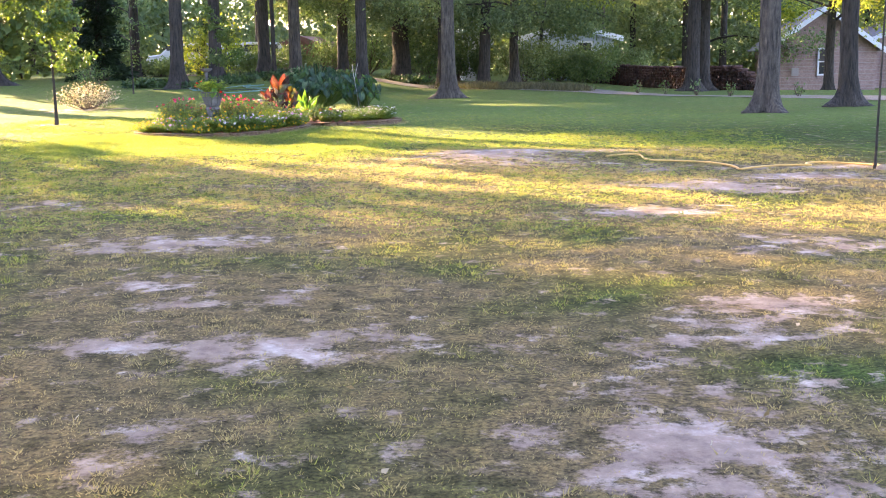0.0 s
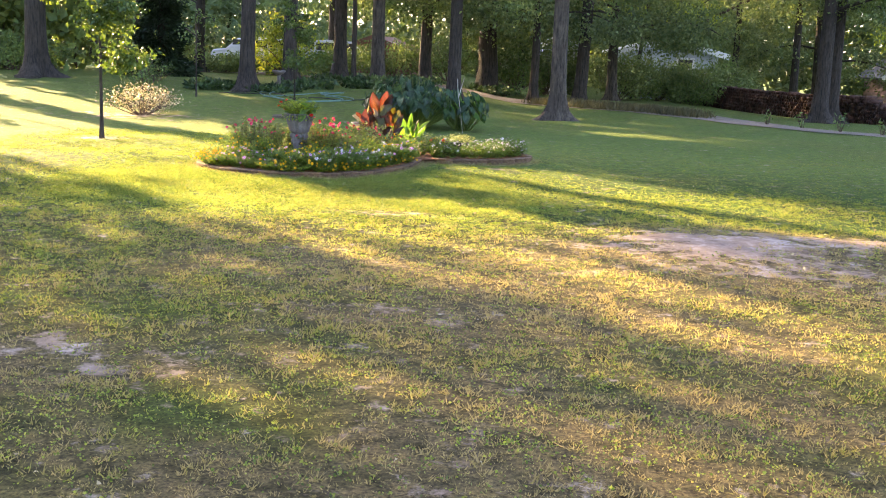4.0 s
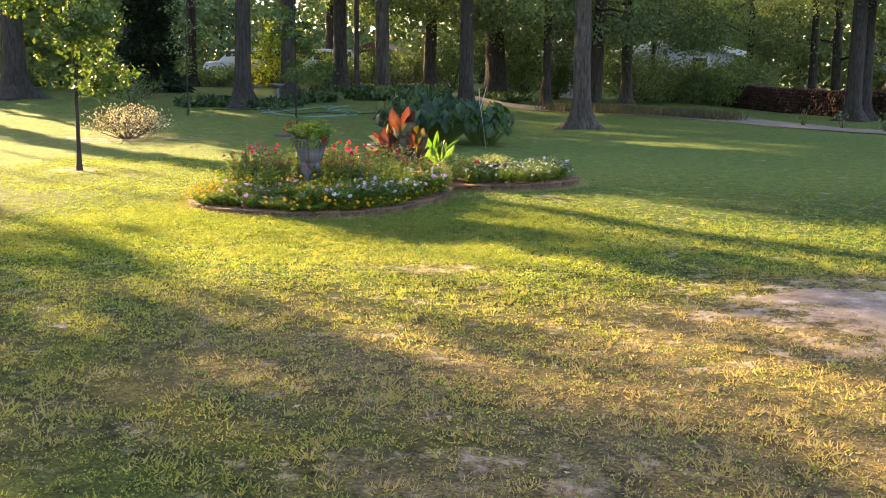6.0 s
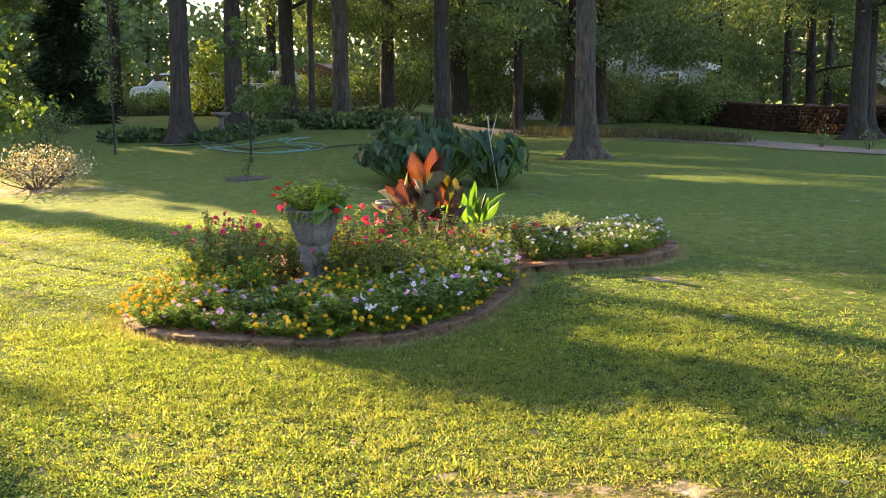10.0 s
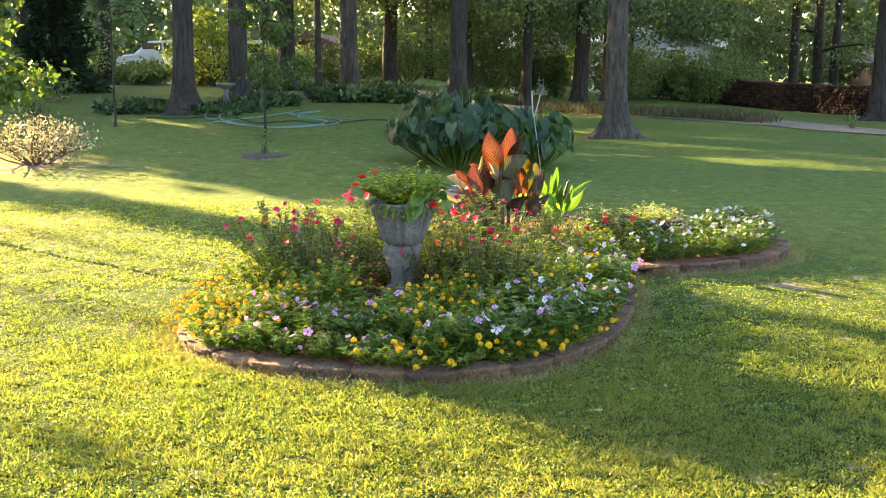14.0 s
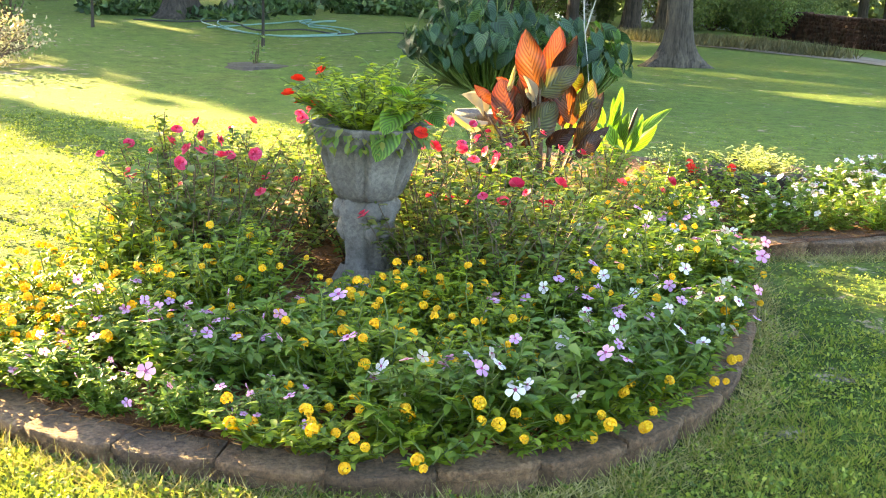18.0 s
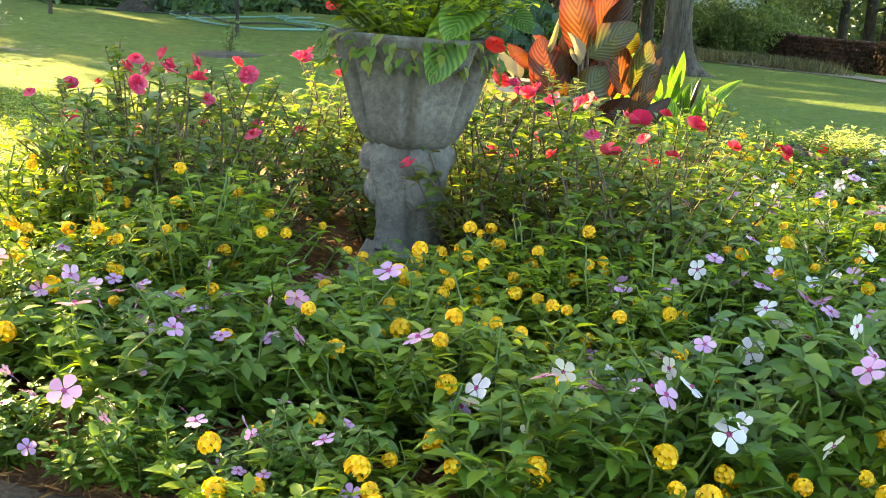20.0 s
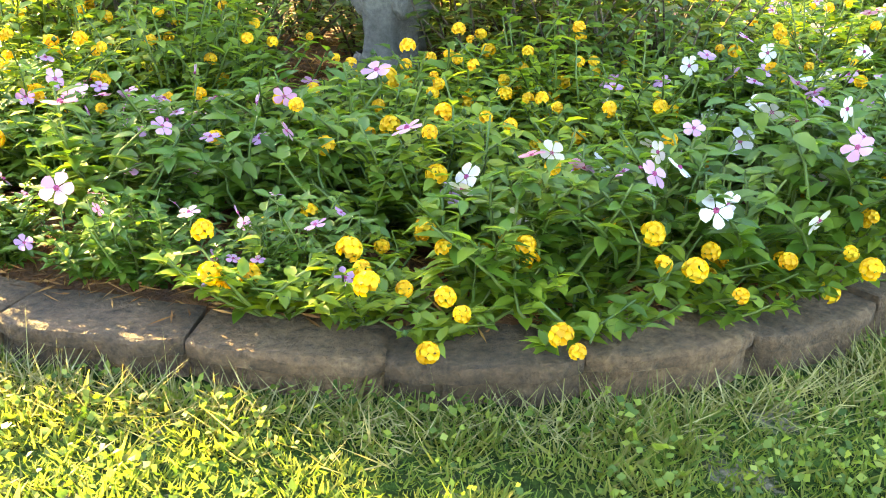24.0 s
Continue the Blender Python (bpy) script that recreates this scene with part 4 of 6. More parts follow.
def paddle(length, width, curl, k=9, w=5, cup=0.25, heart=0.0, wave=0.0, seed=0):
    """A broad leaf from the origin along +y, bending down by curl (radians) on the way, with its UV."""
    r = np.random.default_rng(seed)
    v, uv = [], []
    y, z, ang = 0.0, 0.0, 0.0
    ph = r.uniform(0, 6)
    for i in range(k + 1):
        t = i / k
        if heart:
            half = width / 2 * (max(0.0, (1 - t)) ** 0.65) * (0.75 + 0.6 * math.sin(min(1, t * 2.2) * math.pi / 2)) * 0.85
        else:
            half = width / 2 * ((math.sin(math.pi * t ** 0.8)) ** 0.72 if 0 < t < 1 else 0.012)
        for j in range(w + 1):
            u = 2 * j / w - 1
            back = heart * width * 0.45 * abs(u) * max(0, 1 - 3 * t)
            lift = cup * half * u * u + wave * half * math.sin(9 * t + ph + 2 * u) * abs(u)
            v.append((u * half, y - back * math.cos(ang) + lift * math.sin(ang), z - back * math.sin(-ang) + lift * math.cos(ang)))
            uv.append((0.5 + 0.5 * abs(u), t + 0.001))
        y += length / k * math.cos(ang)
        z -= length / k * math.sin(ang)
        ang += curl / k
    f = [(i * (w + 1) + j, i * (w + 1) + j + 1, (i + 1) * (w + 1) + j + 1, (i + 1) * (w + 1) + j) for i in range(k) for j in range(w)]
    return np.array(v), np.array(f), np.array(uv)


def big_leaf(parent, mat, at, yaw, rise, length, width, curl, roll=0.0, label="", **kw):
    v, f, uv = paddle(length, width, curl, **kw)
    ob = link_mesh("leaf", v, f, mat, parent, label, True, uv)
    ob.matrix_local = pose(*at) @ pose(0, 0, 0, 0, 0, yaw) @ pose(0, 0, 0, rise, roll, 0)
    return ob


# heart-leaved vine trailing over the urn's rim
vine = thing("sweet_potato_vine", (URN[0] + 0.1, URN[1] - 0.14, 0.76), "lime green heart-leaved vine trailing over the urn rim", "vine")
for k, (dx, dz, yaw, rise, L) in enumerate(((-0.02, 0.0, 190, -62, 0.13), (0.02, 0.05, 160, -20, 0.13), (0.08, 0.08, 230, 10, 0.12), (0.1, 0.1, 260, 5, 0.1), (0.03, 0.11, 120, 25, 0.09), (0.12, 0.05, 200, -20, 0.08))):
    big_leaf(vine, "ginger", (dx, -0.02, dz), yaw, rise, L, L * 0.95, 0.5, k * 9 - 20, k=6, w=4, heart=0.6, cup=0.15, seed=k)
link_mesh("vine_stem", *stem_mesh([curved_path(np.array([0, 0.08, 0.0]), np.array([0.05, -0.02, 0.08]), 0.02, rng) for k in range(4)], 0.003), "stem", vine)

# ---- cannas, ginger, elephant ears ----
def leaf_between(parent, mat, foot, tip, width, roll, curl=0.35, **kw):
    """A broad leaf from foot to tip, its upper face turned to the lawn and rolled about its own length."""
    a, b = Vector(foot), Vector(tip)
    ahead = (b - a).normalized()
    across = ahead.cross(Vector((0, -1, 0.35))).normalized()
    m = Matrix((across, ahead, across.cross(ahead))).transposed().to_4x4()
    v, f, uv = paddle((b - a).length * (1 + curl * 0.06), width, curl, **kw)
    ob = link_mesh("leaf", v, f, mat, parent, "", True, uv)
    ob.matrix_local = Matrix.Translation(a) @ m @ pose(0, 0, 0, math.degrees(curl) * 0.45, roll, 0)
    return ob


canna = thing("canna", (-3.40, 20.75, 0.08), "bronze and orange broad-leaved canna glowing against the light", "canna")
stalks = []
for k, (bx, bz, tx, tz, w, y, roll, mat) in enumerate((  # foot and tip over the ground, width, depth, roll
        (-0.07, 0.56, -0.16, 0.91, 0.17, -0.02, -20, "canna"),
        (-0.04, 0.52, 0.04, 0.93, 0.17, 0.05, 15, "canna"),
        (-0.02, 0.56, 0.13, 0.89, 0.14, 0.09, 35, "cannadark"),
        (-0.06, 0.56, 0.15, 0.72, 0.17, -0.06, -10, "cannaolive"),
        (-0.22, 0.37, -0.28, 0.63, 0.19, -0.05, 8, "canna"),
        (-0.16, 0.35, -0.18, 0.56, 0.13, 0.02, 30, "cannadark"),
        (-0.30, 0.49, -0.43, 0.59, 0.07, 0.00, -30, "canna"),
        (-0.11, 0.32, 0.03, 0.52, 0.18, -0.10, 12, "cannaolive"),
        (-0.00, 0.27, 0.15, 0.39, 0.10, -0.05, 20, "cannadark"),
        (0.16, 0.19, 0.34, 0.40, 0.10, -0.08, -15, "cannadark"),
        (-0.37, 0.41, -0.50, 0.52, 0.09, 0.03, 60, "dryblade"),
        (-0.34, 0.39, -0.55, 0.44, 0.07, -0.02, -70, "dryblade"),
        (-0.10, 0.51, -0.16, 0.66, 0.05, -0.05, 50, "dryblade"),
        (-0.09, 0.52, -0.11, 0.62, 0.04, -0.06, -40, "dryblade"),
        (-0.24, 0.56, -0.21, 0.72, 0.03, 0.00, 10, "dryblade"),
        (-0.28, 0.26, -0.34, 0.37, 0.12, -0.04, 20, "cannaolive"),
        (-0.18, 0.21, -0.23, 0.33, 0.12, -0.08, -25, "cannadark"),
        (0.08, 0.56, 0.18, 0.68, 0.12, 0.12, 40, "cannaolive"))):
    leaf_between(canna, mat, (bx, y, bz), (tx, y + 0.08 * math.sin(2.1 * k), tz), w, roll, 0.5, k=14, w=10, cup=0.22 if mat != "dryblade" else 1.6, wave=0.26, seed=k)
    stalks.append(curved_path(np.array([bx * 0.35, y * 0.4, 0]), np.array([bx, y, bz + 0.03]), 0.02, rng))
r2 = np.random.default_rng(61)
for k in range(14):
    x, z, side = r2.uniform(-0.18, 0.18), r2.uniform(0.16, 0.48), r2.uniform(-0.16, 0.16)
    leaf_between(canna, ("canna", "cannaolive", "canna", "cannadark")[k % 4], (x, 0.06, z), (x + side, 0.08, z + r2.uniform(0.2, 0.34)), r2.uniform(0.09, 0.15), r2.uniform(-50, 50), 0.7, k=12, w=8, cup=0.3, wave=0.25, seed=90 + k)
    stalks.append(curved_path(np.array([x * 0.35, 0.04, 0]), np.array([x, 0.10, z + 0.03]), 0.02, r2))
for p in stalks:
    link_mesh("stalk", *tube(p, np.linspace(0.012, 0.007, len(p)), 7), "woodstem", canna)
ginger = thing("ginger_lily", (-2.97, 20.95, 0.08), "bright green upright ginger lily with pale leaf edges", "ginger")
stalks = []
for k, (bx, bz, tx, tz, w, y, roll) in enumerate((
        (-0.08, 0.36, -0.27, 0.53, 0.100, 0.00, 10),
        (-0.13, 0.26, -0.30, 0.36, 0.065, -0.04, -10),
        (-0.07, 0.29, -0.18, 0.38, 0.055, -0.06, 20),
        (-0.06, 0.34, -0.00, 0.54, 0.065, 0.02, 35),
        (0.00, 0.16, -0.06, 0.35, 0.085, -0.07, 5),
        (0.06, 0.23, 0.26, 0.44, 0.065, 0.02, -30),
        (0.06, 0.21, 0.11, 0.41, 0.050, -0.03, 20),
        (0.09, 0.14, -0.03, 0.17, 0.060, -0.08, 60),
        (-0.05, 0.20, -0.12, 0.30, 0.060, 0.04, -20),
        (0.03, 0.27, -0.03, 0.48, 0.060, 0.06, -25),
        (0.10, 0.22, 0.20, 0.36, 0.060, 0.05, 20),
        (0.04, 0.20, 0.05, 0.41, 0.070, 0.03, -40))):
    leaf_between(ginger, "ginger", (bx, y, bz), (1.15 * tx, y - 0.05, 1.12 * tz), 1.25 * w, roll, 0.6, k=12, w=6, cup=0.3, wave=0.05, seed=40 + k)
    stalks.append(curved_path(np.array([bx * 0.3, y * 0.3, 0]), np.array([bx, y, bz + 0.02]), 0.01, rng))
for p in stalks:
    link_mesh("stalk", *tube(p, np.linspace(0.008, 0.004, len(p)), 6), "stem", ginger)
link_mesh("bud", *tube([(0.05, 0, 0.28), (0.08, 0, 0.38), (0.10, 0, 0.46), (0.11, 0, 0.49)], [0.004, 0.012, 0.010, 0.002], 7), "cannadark", ginger, "reddish flower bud")


def elephant_ears(at, label, leaves, height, spread, seed, mats):
    r = np.random.default_rng(seed)
    ob = thing("elephant_ear", at, label, "elephant ear")
    stalks = []
    for k in range(leaves):
        th, d = r.uniform(0, 2 * np.pi), spread * math.sqrt(r.uniform(0.02, 1))
        z = height * (1 - 0.42 * (d / spread) ** 2) * r.uniform(0.55, 1.0)
        x, y = d * math.cos(th), d * math.sin(th)
        L = 0.11 + 0.17 * r.uniform(0, 1) ** 1.6
        big_leaf(ob, mats[k % len(mats)], (x, y, z), math.degrees(th) - 90 + r.normal() * 45, r.uniform(-88, -30), L, L * r.uniform(0.6, 0.85), r.uniform(0.2, 1.1), r.normal() * 30, k=7, w=6, heart=0.7, cup=0.12, wave=0.08, seed=seed + k)
        stalks.append(curved_path(np.array([x * 0.35, y * 0.35, 0]), np.array([x, y, z]), 0.06, r))
    tagged(link_mesh("stalk_clump", *stem_mesh(stalks, 0.012, 6), "stem", ob), kind="stuff")
    return ob


elephant_ears((-3.65, 26.9, gz(-3.65, 26.9)), "dense clump of dark green elephant ear leaves", 430, 1.1, 1.0, 400, ["ears"])
elephant_ears((-2.55, 27.1, gz(-2.55, 27.1)), "smaller ragged clump of elephant ears with dry stalks", 110, 0.95, 0.55, 500, ["ears", "ears", "ginger"])

dead = thing("dry_stalk", (-2.62, 26.6, gz(-2.62, 26.6)), "bleached dry flower stalk leaning beside the elephant ears", "stalk")
link_mesh("stem", *tube([(0.12, 0, -0.05), (0.04, 0, 0.5), (-0.02, 0, 0.85), (-0.04, 0, 1.12)], [0.005, 0.006, 0.007, 0.012], 6), "stalk", dead)
link_mesh("branch", *tube([(0.0, 0, 0.75), (0.05, 0, 0.95), (0.1, 0, 1.15)], [0.009, 0.008, 0.004], 5), "stalk", dead)

# ---- trees ----


def trunk_mesh(dia, height, seed, lean=(0.0, 0.0), flare=0.9, sides=18, fork=0.0):
    r = np.random.default_rng(seed)
    zs = np.concatenate([[-0.15, 0, 0.06, 0.14, 0.25, 0.42, 0.7, 1.1], np.linspace(1.7, height, 12)])
    ph = r.uniform(0, 6, 4)
    th = np.arange(sides) * 2 * np.pi / sides
    wob = r.normal(size=(len(zs), 2)).cumsum(0) * 0.012 * dia * 2
    v = []
    for i, z in enumerate(zs):
        rad = dia / 2 * (1 - 0.72 * max(z, 0) / height) * (1 + flare * math.exp(-max(z, 0) / 0.26))
        root = flare * 0.42 * math.exp(-max(z, 0) / 0.30)
        rr = rad * (1 + root * np.cos(3 * th + ph[0]) + root * 0.7 * np.cos(5 * th + ph[1]) + 0.035 * np.cos(7 * th + ph[2] + 0.4 * z))
        v.append(np.stack([rr * np.cos(th) + lean[0] * z + wob[i, 0], rr * np.sin(th) + lean[1] * z + wob[i, 1], np.full(sides, z)], 1))
    n = len(zs)
    i, j = np.meshgrid(np.arange(n - 1), np.arange(sides), indexing="ij")
    f = np.stack([i * sides + j, i * sides + (j + 1) % sides, (i + 1) * sides + (j + 1) % sides, (i + 1) * sides + j], -1).reshape(-1, 4)
    return np.concatenate(v), f


def tree(name, at, label, dia, height, low, reach, leaves, seed, leafmat="oak", bark="bark", lean=(0.0, 0.0), leaf=0.2, limbs=9, flare=0.9, group="", droop=0.25, coarse_above=9.0, category="tree"):
    """Trunk, limbs and a crown of leaves gathered in uneven clumps along the limbs."""
    r = np.random.default_rng(seed)
    x, y = at
    ob = thing(name, (x, y, gz(x, y)), label, category, group)
    link_mesh("trunk", *trunk_mesh(dia, height, seed, lean, flare), bark, ob, smooth=True)
    clumps, sizes = [], []
    for k in range(limbs):
        z0 = low + (height * 0.92 - low) * (k / limbs) ** 1.15 + r.uniform(-0.3, 0.3)
        th = k * 2.4 + r.uniform(-0.5, 0.5)
        out = reach * r.uniform(0.65, 1.1) * (1 - 0.45 * (z0 - low) / (height - low))
        base = np.array([lean[0] * z0, lean[1] * z0, z0])
        tip = base + np.array([out * math.cos(th), out * math.sin(th), r.uniform(-droop, 0.5) * out])
        path = curved_path(base, tip, 0.12 * out, r, 6)
        path[:, 2] += np.sin(np.linspace(0, np.pi, 6)) * 0.12 * out
        v, f = tube(path, np.linspace(max(0.018, dia * 0.17 * (1 - 0.6 * z0 / height)), 0.012, 6), 6)
        link_mesh("limb", v, f, bark, ob)
        for q in range(7):
            t = r.uniform(0.3, 1.08)
            c = base + (tip - base) * t + r.normal(size=3) * (0.16 * out, 0.16 * out, 0.13 * out)
            clumps.append(c)
            sizes.append(out * r.uniform(0.08, 0.24))
    clumps, sizes = np.array(clumps), np.array(sizes)
    keep = clumps[:, 2] > low - 0.9
    clumps, sizes = clumps[keep], sizes[keep]
    near = clumps[:, 2] < coarse_above
    w = np.where(near, 1.0, 0.22) * sizes ** 1.5
    pick = r.choice(len(clumps), leaves, p=w / w.sum())
    at3 = clumps[pick] + r.normal(size=(leaves, 3)) * sizes[pick][:, None] * (0.85, 0.85, 0.42)
    way = r.normal(size=(leaves, 3)) + (0, 0, -0.5)
    L = leaf * r.uniform(0.6, 1.25, leaves) * np.where(near[pick], 1.0, 2.4)
    v, f = leaf_quads(at3, way, L, L * r.uniform(0.5, 0.8, leaves), r)
    link_mesh("crown", v, f, leafmat, ob)
    return ob


TREES = [  # x, y, trunk, height, lowest limb, reach, leaves, leaf material, bark
    (-0.38, 33.0, 0.44, 19, 5.2, 5.0, 5000, "oak", "bark"), (-8.95, 33.0, 0.42, 18, 4.0, 4.8, 7000, "oak", "darkbark"), (-8.28, 35.3, 0.42, 17, 5.6, 4.2, 5000, "oak", "darkbark"),
    (-8.5, 44.8, 0.52, 17, 3.4, 4.6, 7000, "oak", "darkbark"), (-6.05, 38.3, 0.44, 19, 6.2, 5.0, 7000, "oak", "bark"), (-5.43, 47.0, 0.50, 18, 3.2, 4.6, 7000, "woods", "darkbark"),
    (-3.45, 36.2, 0.40, 17, 3.8, 4.4, 6000, "oak", "darkbark"), (-3.0, 49.5, 0.85, 18, 3.2, 5.5, 9000, "woods", "darkbark"), (0.8, 47.0, 0.52, 18, 3.4, 4.8, 8000, "woods", "darkbark"),
    (-1.0, 46.0, 0.34, 16, 3.2, 4.2, 6000, "woods", "darkbark"), (2.3, 50.0, 0.45, 17, 3.0, 4.8, 8000, "woods", "bark"), (7.2, 58.0, 0.62, 18, 4.0, 5.0, 7000, "woods", "bark"),
    (9.3, 43.6, 0.54, 19, 4.0, 5.4, 9000, "oak", "darkbark"), (10.0, 44.4, 0.5, 19, 4.2, 5.0, 6000, "oak", "darkbark"), (6.9, 23.6, 0.48, 19, 4.6, 5.0, 6000, "oak", "bark"),
    (9.5, 26.0, 0.44, 18, 3.0, 4.8, 8000, "oak", "darkbark"), (-15.6, 34.5, 0.62, 19, 6.8, 5.2, 7000, "oak", "darkbark"), (-15.2, 48.5, 0.45, 17, 5.6, 4.6, 4500, "woods", "darkbark"),
    (-22.0, 44.5, 0.5, 18, 9.0, 4.6, 9000, "oak", "darkbark"), (5.0, 63.0, 0.5, 18, 3.0, 5.4, 9000, "woods", "darkbark"), (13.5, 60.0, 0.5, 18, 2.8, 5.4, 9000, "woods", "darkbark"),
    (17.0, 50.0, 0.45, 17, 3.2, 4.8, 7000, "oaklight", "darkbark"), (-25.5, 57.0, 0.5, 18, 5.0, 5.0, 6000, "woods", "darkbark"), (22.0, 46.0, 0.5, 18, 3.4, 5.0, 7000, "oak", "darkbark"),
    (-11.0, 56.0, 0.5, 18, 4.6, 5.2, 7000, "woods", "darkbark"), (-27.0, 58.0, 0.5, 17, 2.4, 5.0, 8000, "oak", "darkbark")]
for k, (x, y, d, h, low, reach, n, mat, bark) in enumerate(TREES):
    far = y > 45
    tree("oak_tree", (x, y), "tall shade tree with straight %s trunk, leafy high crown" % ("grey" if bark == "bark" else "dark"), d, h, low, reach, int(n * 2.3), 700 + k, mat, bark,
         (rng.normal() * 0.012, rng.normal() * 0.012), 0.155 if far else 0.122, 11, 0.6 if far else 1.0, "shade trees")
# unseen tree, added to darken the near lawn on the left
tree("oak_tree", (-8.5, 5.5), "broad tree added out of view to shade the near lawn", 0.5, 15, 4.8, 5.5, 9000, 758, "oak", "darkbark", group="shade trees")
tree("thin_tree", (-6.8, 38.0), "thin dark young tree trunk", 0.17, 12, 4.5, 2.0, 1500, 760, "oak", "darkbark", limbs=6, flare=0.3)
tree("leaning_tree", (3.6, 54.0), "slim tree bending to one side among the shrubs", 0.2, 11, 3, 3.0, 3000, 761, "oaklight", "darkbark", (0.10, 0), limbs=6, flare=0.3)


def conifer(at, label, height, radius, seed, n=14000):
    r = np.random.default_rng(seed)
    x, y = at
    ob = thing("cedar_tree", (x, y, gz(x, y)), label, "cedar")
    link_mesh("trunk", *trunk_mesh(0.4, height, seed, flare=0.4), "darkbark", ob, smooth=True)
    z = height * r.uniform(0.02, 1, n) ** 1.2
    d = radius * (1 - 0.8 * z / height) * np.sqrt(r.uniform(0.15, 1, n)) * (0.8 + 0.3 * np.sin(z * 5 + r.uniform(0, 1, n)))
    th = r.uniform(0, 2 * np.pi, n)
    p = np.stack([d * np.cos(th), d * np.sin(th), z], 1)
    way = np.stack([np.cos(th), np.sin(th), r.uniform(-0.7, 0.2, n)], 1) + r.normal(size=(n, 3)) * 0.3
    v, f = leaf_quads(p, way, r.uniform(0.15, 0.4, n), r.uniform(0.05, 0.12, n), r)
    link_mesh("crown", v, f, "cedar", ob)


conifer((-14.2, 41.0), "dark dense cedar reaching down to the lawn", 5.5, 1.15, 810, 9000)


def shrub(name, at, label, category, height, radius, n, leafmat, seed, leaf=0.06, stems=14, base=0.0, group="", bark="woodstem", hollow=0.3):
    r = np.random.default_rng(seed)
    x, y = at
    ob = thing(name, (x, y, gz(x, y) + base), label, category, group)
    paths, cl = [], []
    for k in range(stems):
        th, d = r.uniform(0, 2 * np.pi), radius * math.sqrt(r.uniform(0.05, 1))
        tip = np.array([d * np.cos(th), d * np.sin(th), height * r.uniform(0.55, 1) * (1 - 0.4 * (d / radius) ** 2)])
        paths.append(curved_path(np.array([0.1 * tip[0], 0.1 * tip[1], -0.03]), tip, 0.1 * radius, r))
        cl += [paths[-1][i] for i in (2, 3, 4, 4)]
    tagged(link_mesh("branchwork", *stem_mesh(paths, 0.006 + 0.008 * height), bark, ob), kind="stuff")
    cl = np.array(cl)
    p = cl[r.integers(0, len(cl), n)] + r.normal(size=(n, 3)) * (radius * 0.16, radius * 0.16, height * 0.11)
    p[:, 2] = np.abs(p[:, 2])
    L = leaf * r.uniform(0.6, 1.3, n)
    v, f = leaf_quads(p, r.normal(size=(n, 3)) + (0, 0, 0.2), L, L * 0.55, r)
    tagged(link_mesh("foliage", v, f, leafmat, ob), kind="stuff")
    return ob


shrub("pale_bush", (-9.45, 26.5), "low bush of pale dry cream leaves on thin stems", "bush", 0.68, 0.8, 1700, "pale", 820, 0.05, 40)
shrub("young_shrub", (-12.0, 24.2), "small young shrub on the lawn", "shrub", 0.7, 0.4, 420, "oak", 821, 0.07, 10)
shrub("young_shrub", (-11.2, 31.5), "small dark young shrub on the lawn", "shrub", 0.9, 0.5, 600, "oak", 822, 0.07, 10)
shrub("young_shrub", (-12.4, 35.5), "small dark young shrub on the lawn", "shrub", 0.8, 0.5, 500, "oak", 823, 0.07, 10)
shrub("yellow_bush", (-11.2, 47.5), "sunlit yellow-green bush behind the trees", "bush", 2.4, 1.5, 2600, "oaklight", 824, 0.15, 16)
for k, (x, y, h, rad) in enumerate(((4.7, 53.6, 1.6, 1.2), (5.7, 53.2, 1.5, 1.0), (3.7, 52.8, 1.8, 1.1), (0.85, 53.6, 2.0, 0.55), (-0.45, 53.4, 2.4, 0.8), (6.3, 53.5, 2.3, 1.4), (2.7, 52.0, 2.2, 1.6), (7.4, 54.5, 2.2, 1.5), (-1.9, 52.0, 2.6, 1.8), (8.6, 56.0, 2.0, 1.5), (-16.5, 46, 1.8, 2.0), (-12.0, 49, 0.8, 1.2), (-14.5, 49.5, 0.8, 1.4), (-19, 40, 1.5, 1.8),
                                     (-5, 54, 2.4, 2.6), (-7.5, 53, 1.6, 1.8), (-22, 45, 2.4, 2.4), (-9.5, 49, 1.3, 1.5))):
    shrub("woodland_shrub", (x, y), "rounded dark green shrub at the wood's edge", "shrub", h, rad, 4200, "oak" if k % 3 else "woods", 830 + k, 0.13, 20, group="woodland shrubs")
for k, (x, y, h, rad, n) in enumerate(((-5.75, 37.2, 0.5, 0.75, 1500), (-6.5, 37.0, 0.45, 0.6, 1200), (-5.0, 37.6, 0.45, 0.6, 1200), (-9.6, 33.2, 0.35, 0.6, 900), (-8.2, 33.2, 0.3, 0.7, 900), (-7.6, 34.9, 0.35, 0.7, 900), (-10.2, 32.8, 0.4, 0.35, 500),
                                        (-8.6, 44.4, 0.35, 0.9, 900), (-5.4, 46.3, 0.4, 0.9, 900), (-3.2, 48.4, 0.5, 0.9, 900), (-2.4, 47.5, 0.7, 0.9, 900))):
    shrub("ground_cover", (x, y), "low strap-leaved green ground cover round a tree's foot", "ground cover", h * (0.75 if k < 3 else 0.5), rad, n, "hosta", 850 + k, 0.16, 14, group="ground covers")

